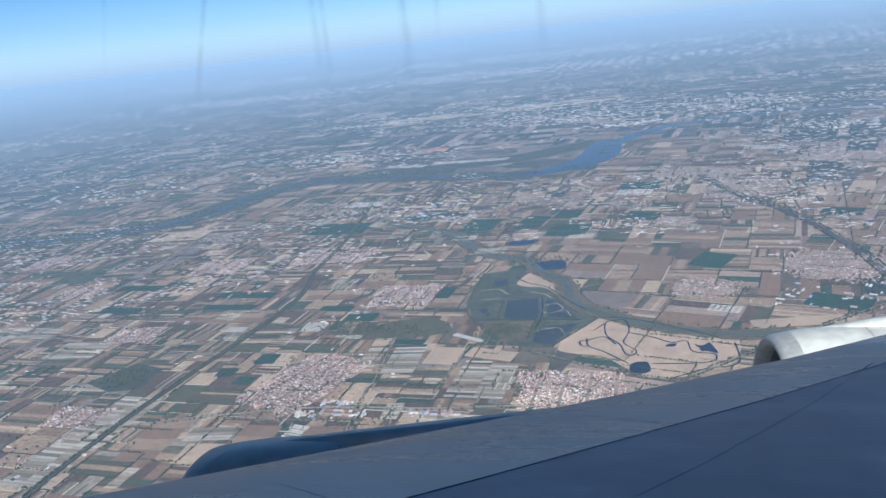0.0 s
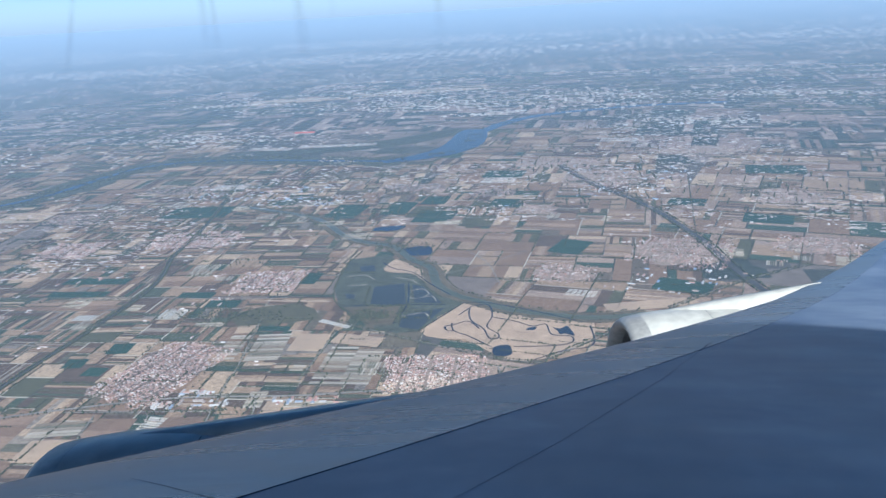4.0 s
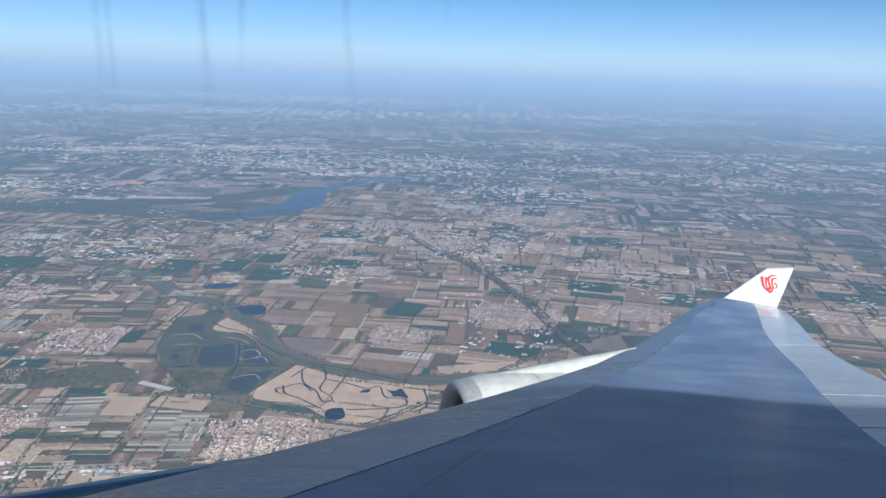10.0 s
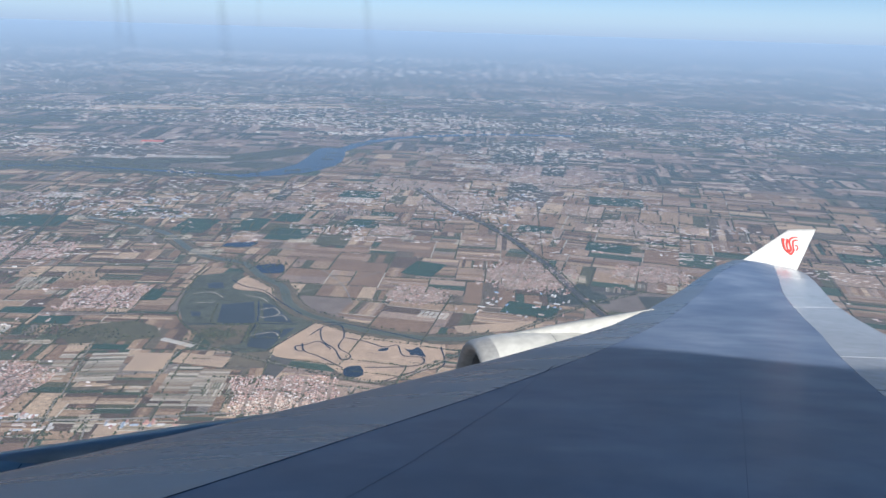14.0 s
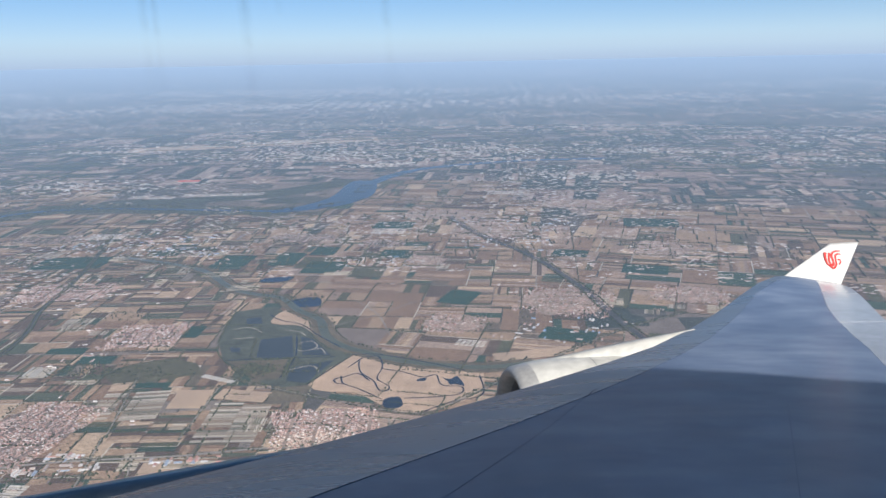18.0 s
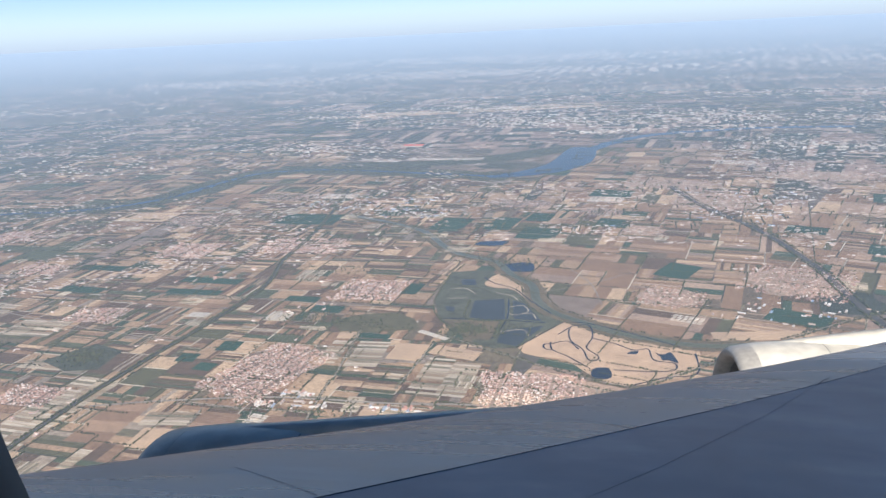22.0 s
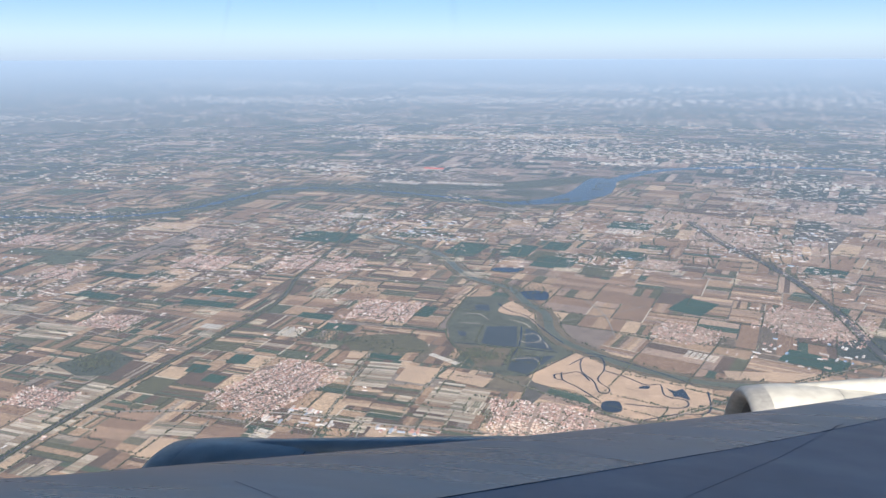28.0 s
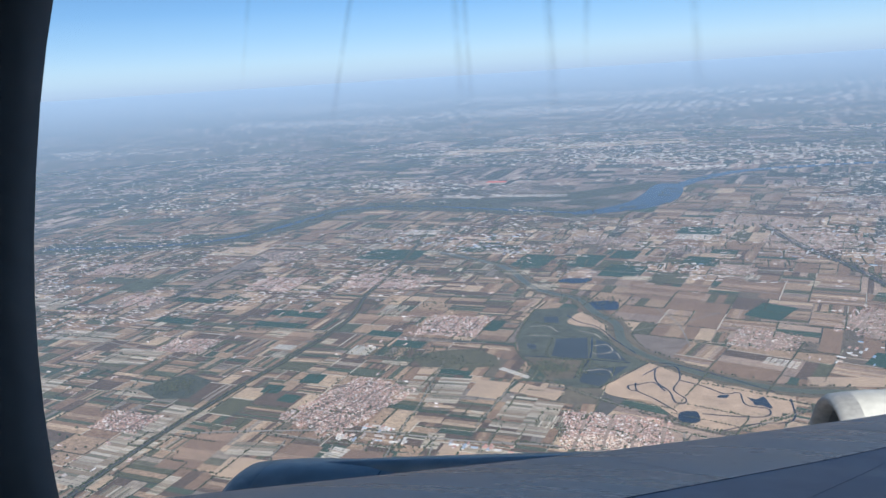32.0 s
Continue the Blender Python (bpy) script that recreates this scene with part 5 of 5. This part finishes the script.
def frame_out(y, hx=0.56, hz=0.51, seg=96):
    pts = []
    for j in range(seg):
        q = 2 * math.pi * j / seg
        c, s = math.cos(q), math.sin(q)
        k = min(hx / max(abs(c), 1e-6), hz / max(abs(s), 1e-6))
        pts.append((c * k, y, s * k))
    return pts


# liner with a soft rounded reveal that flares towards the hull
window = part("window_surround", grid_mesh("window_surround", [frame_out(SIDE - 0.012), frame_out(0.112), opening(0.186, 0.2, 0.112), opening(0.174, 0.188, 0.114), opening(0.166, 0.18, 0.120), opening(0.162, 0.176, 0.128), opening(0.161, 0.175, 0.134),
                                                                opening(0.18, 0.192, 0.150), opening(0.26, 0.26, SIDE - 0.012)], [LINER], True), None, airliner, "dark grey rounded cabin window surround")
part("window_frame", grid_mesh("window_frame", [opening(0.255, 0.255, SIDE - 0.011), opening(0.28, 0.28, SIDE - 0.011), opening(0.28, 0.28, SIDE + 0.004), opening(0.255, 0.255, SIDE + 0.004)], [LIP], True), None, window, "thin metal window frame")
part("hull_panel", grid_mesh("hull_panel", [opening(0.28, 0.28, SIDE + 0.001), frame_out(SIDE + 0.001)], [WHITE], True, False), None, body)
ring = opening(0.176, 0.19, 0.147)
me = mesh_of("window_pane", ring, [tuple(range(len(ring)))], [GLASS])
pane = part("window_pane", me, None, window, "clear acrylic pane with faint dirt streaks")
pane.visible_shadow = False

# dried dirt runs on the pane
RUN = bpy.data.materials.new("dried_dirt")
RUN.use_nodes = True
n, l = RUN.node_tree.nodes, RUN.node_tree.links
n.remove(n["Principled BSDF"])
co = n.new("ShaderNodeSeparateXYZ")
l.new(n.new("ShaderNodeTexCoord").outputs["Generated"], co.inputs[0])
across = ramp(n, l, co.outputs["X"], [(0.0, (0, 0, 0)), (0.5, (1, 1, 1)), (1.0, (0, 0, 0))])
down = ramp(n, l, co.outputs["Z"], [(0.0, (0, 0, 0)), (0.25, (0.4, 0.4, 0.4)), (0.8, (1, 1, 1)), (1.0, (0.8, 0.8, 0.8))])
strength = blend(n, l, blend(n, l, across, down, 1.0, "MULTIPLY"), (0.34, 0.34, 0.34), 1.0, "MULTIPLY")
clear, dirt, mix = n.new("ShaderNodeBsdfTransparent"), n.new("ShaderNodeBsdfDiffuse"), n.new("ShaderNodeMixShader")
dirt.inputs["Color"].default_value = (0.16, 0.17, 0.2, 1)
patchy = ramp(n, l, noise_tex(n, l, 90, 4), [(0.38, (0.2,) * 3), (0.62, (1.0,) * 3)])
l.new(blend(n, l, strength, patchy, 1.0, "MULTIPLY"), mix.inputs["Fac"])
l.new(clear.outputs[0], mix.inputs[1])
l.new(dirt.outputs[0], mix.inputs[2])
l.new(mix.outputs[0], n["Material Output"].inputs["Surface"])
for x0, z0, x1, z1, w in ((-0.0442, 0.1000, -0.0374, 0.0253, 0.0026), (-0.0254, 0.1000, -0.0184, 0.0187, 0.0030),
                          (0.0027, 0.1000, 0.0070, 0.0264, 0.0026), (-0.0142, 0.0756, -0.0140, 0.0401, 0.0022),
                          (-0.0578, 0.1000, -0.0681, 0.0180, 0.0020), (-0.0424, 0.1000, -0.0352, 0.0233, 0.0020),
                          (-0.0252, 0.1000, -0.0195, 0.0327, 0.0020), (0.0235, 0.11, 0.0252, 0.046, 0.0018),
                          (0.0430, 0.12, 0.0468, 0.05, 0.0022), (-0.0845, 0.12, -0.0880, 0.04, 0.002)):
    h = math.hypot(x1 - x0, z1 - z0)
    me = mesh_of("dirt_streak", [(-w / 2, 0, -h / 2), (w / 2, 0, -h / 2), (w / 2, 0, h / 2), (-w / 2, 0, h / 2)], [(0, 1, 2, 3)], [RUN])
    ob = part("dirt_streak", me, None, pane, "faint grey dried dirt run")
    ob.visible_shadow = False
    ob.matrix_local = pose((x0 + x1) / 2, 0.1455, (z0 + z1) / 2, 0, math.degrees(math.atan2(x0 - x1, z0 - z1)), 0)
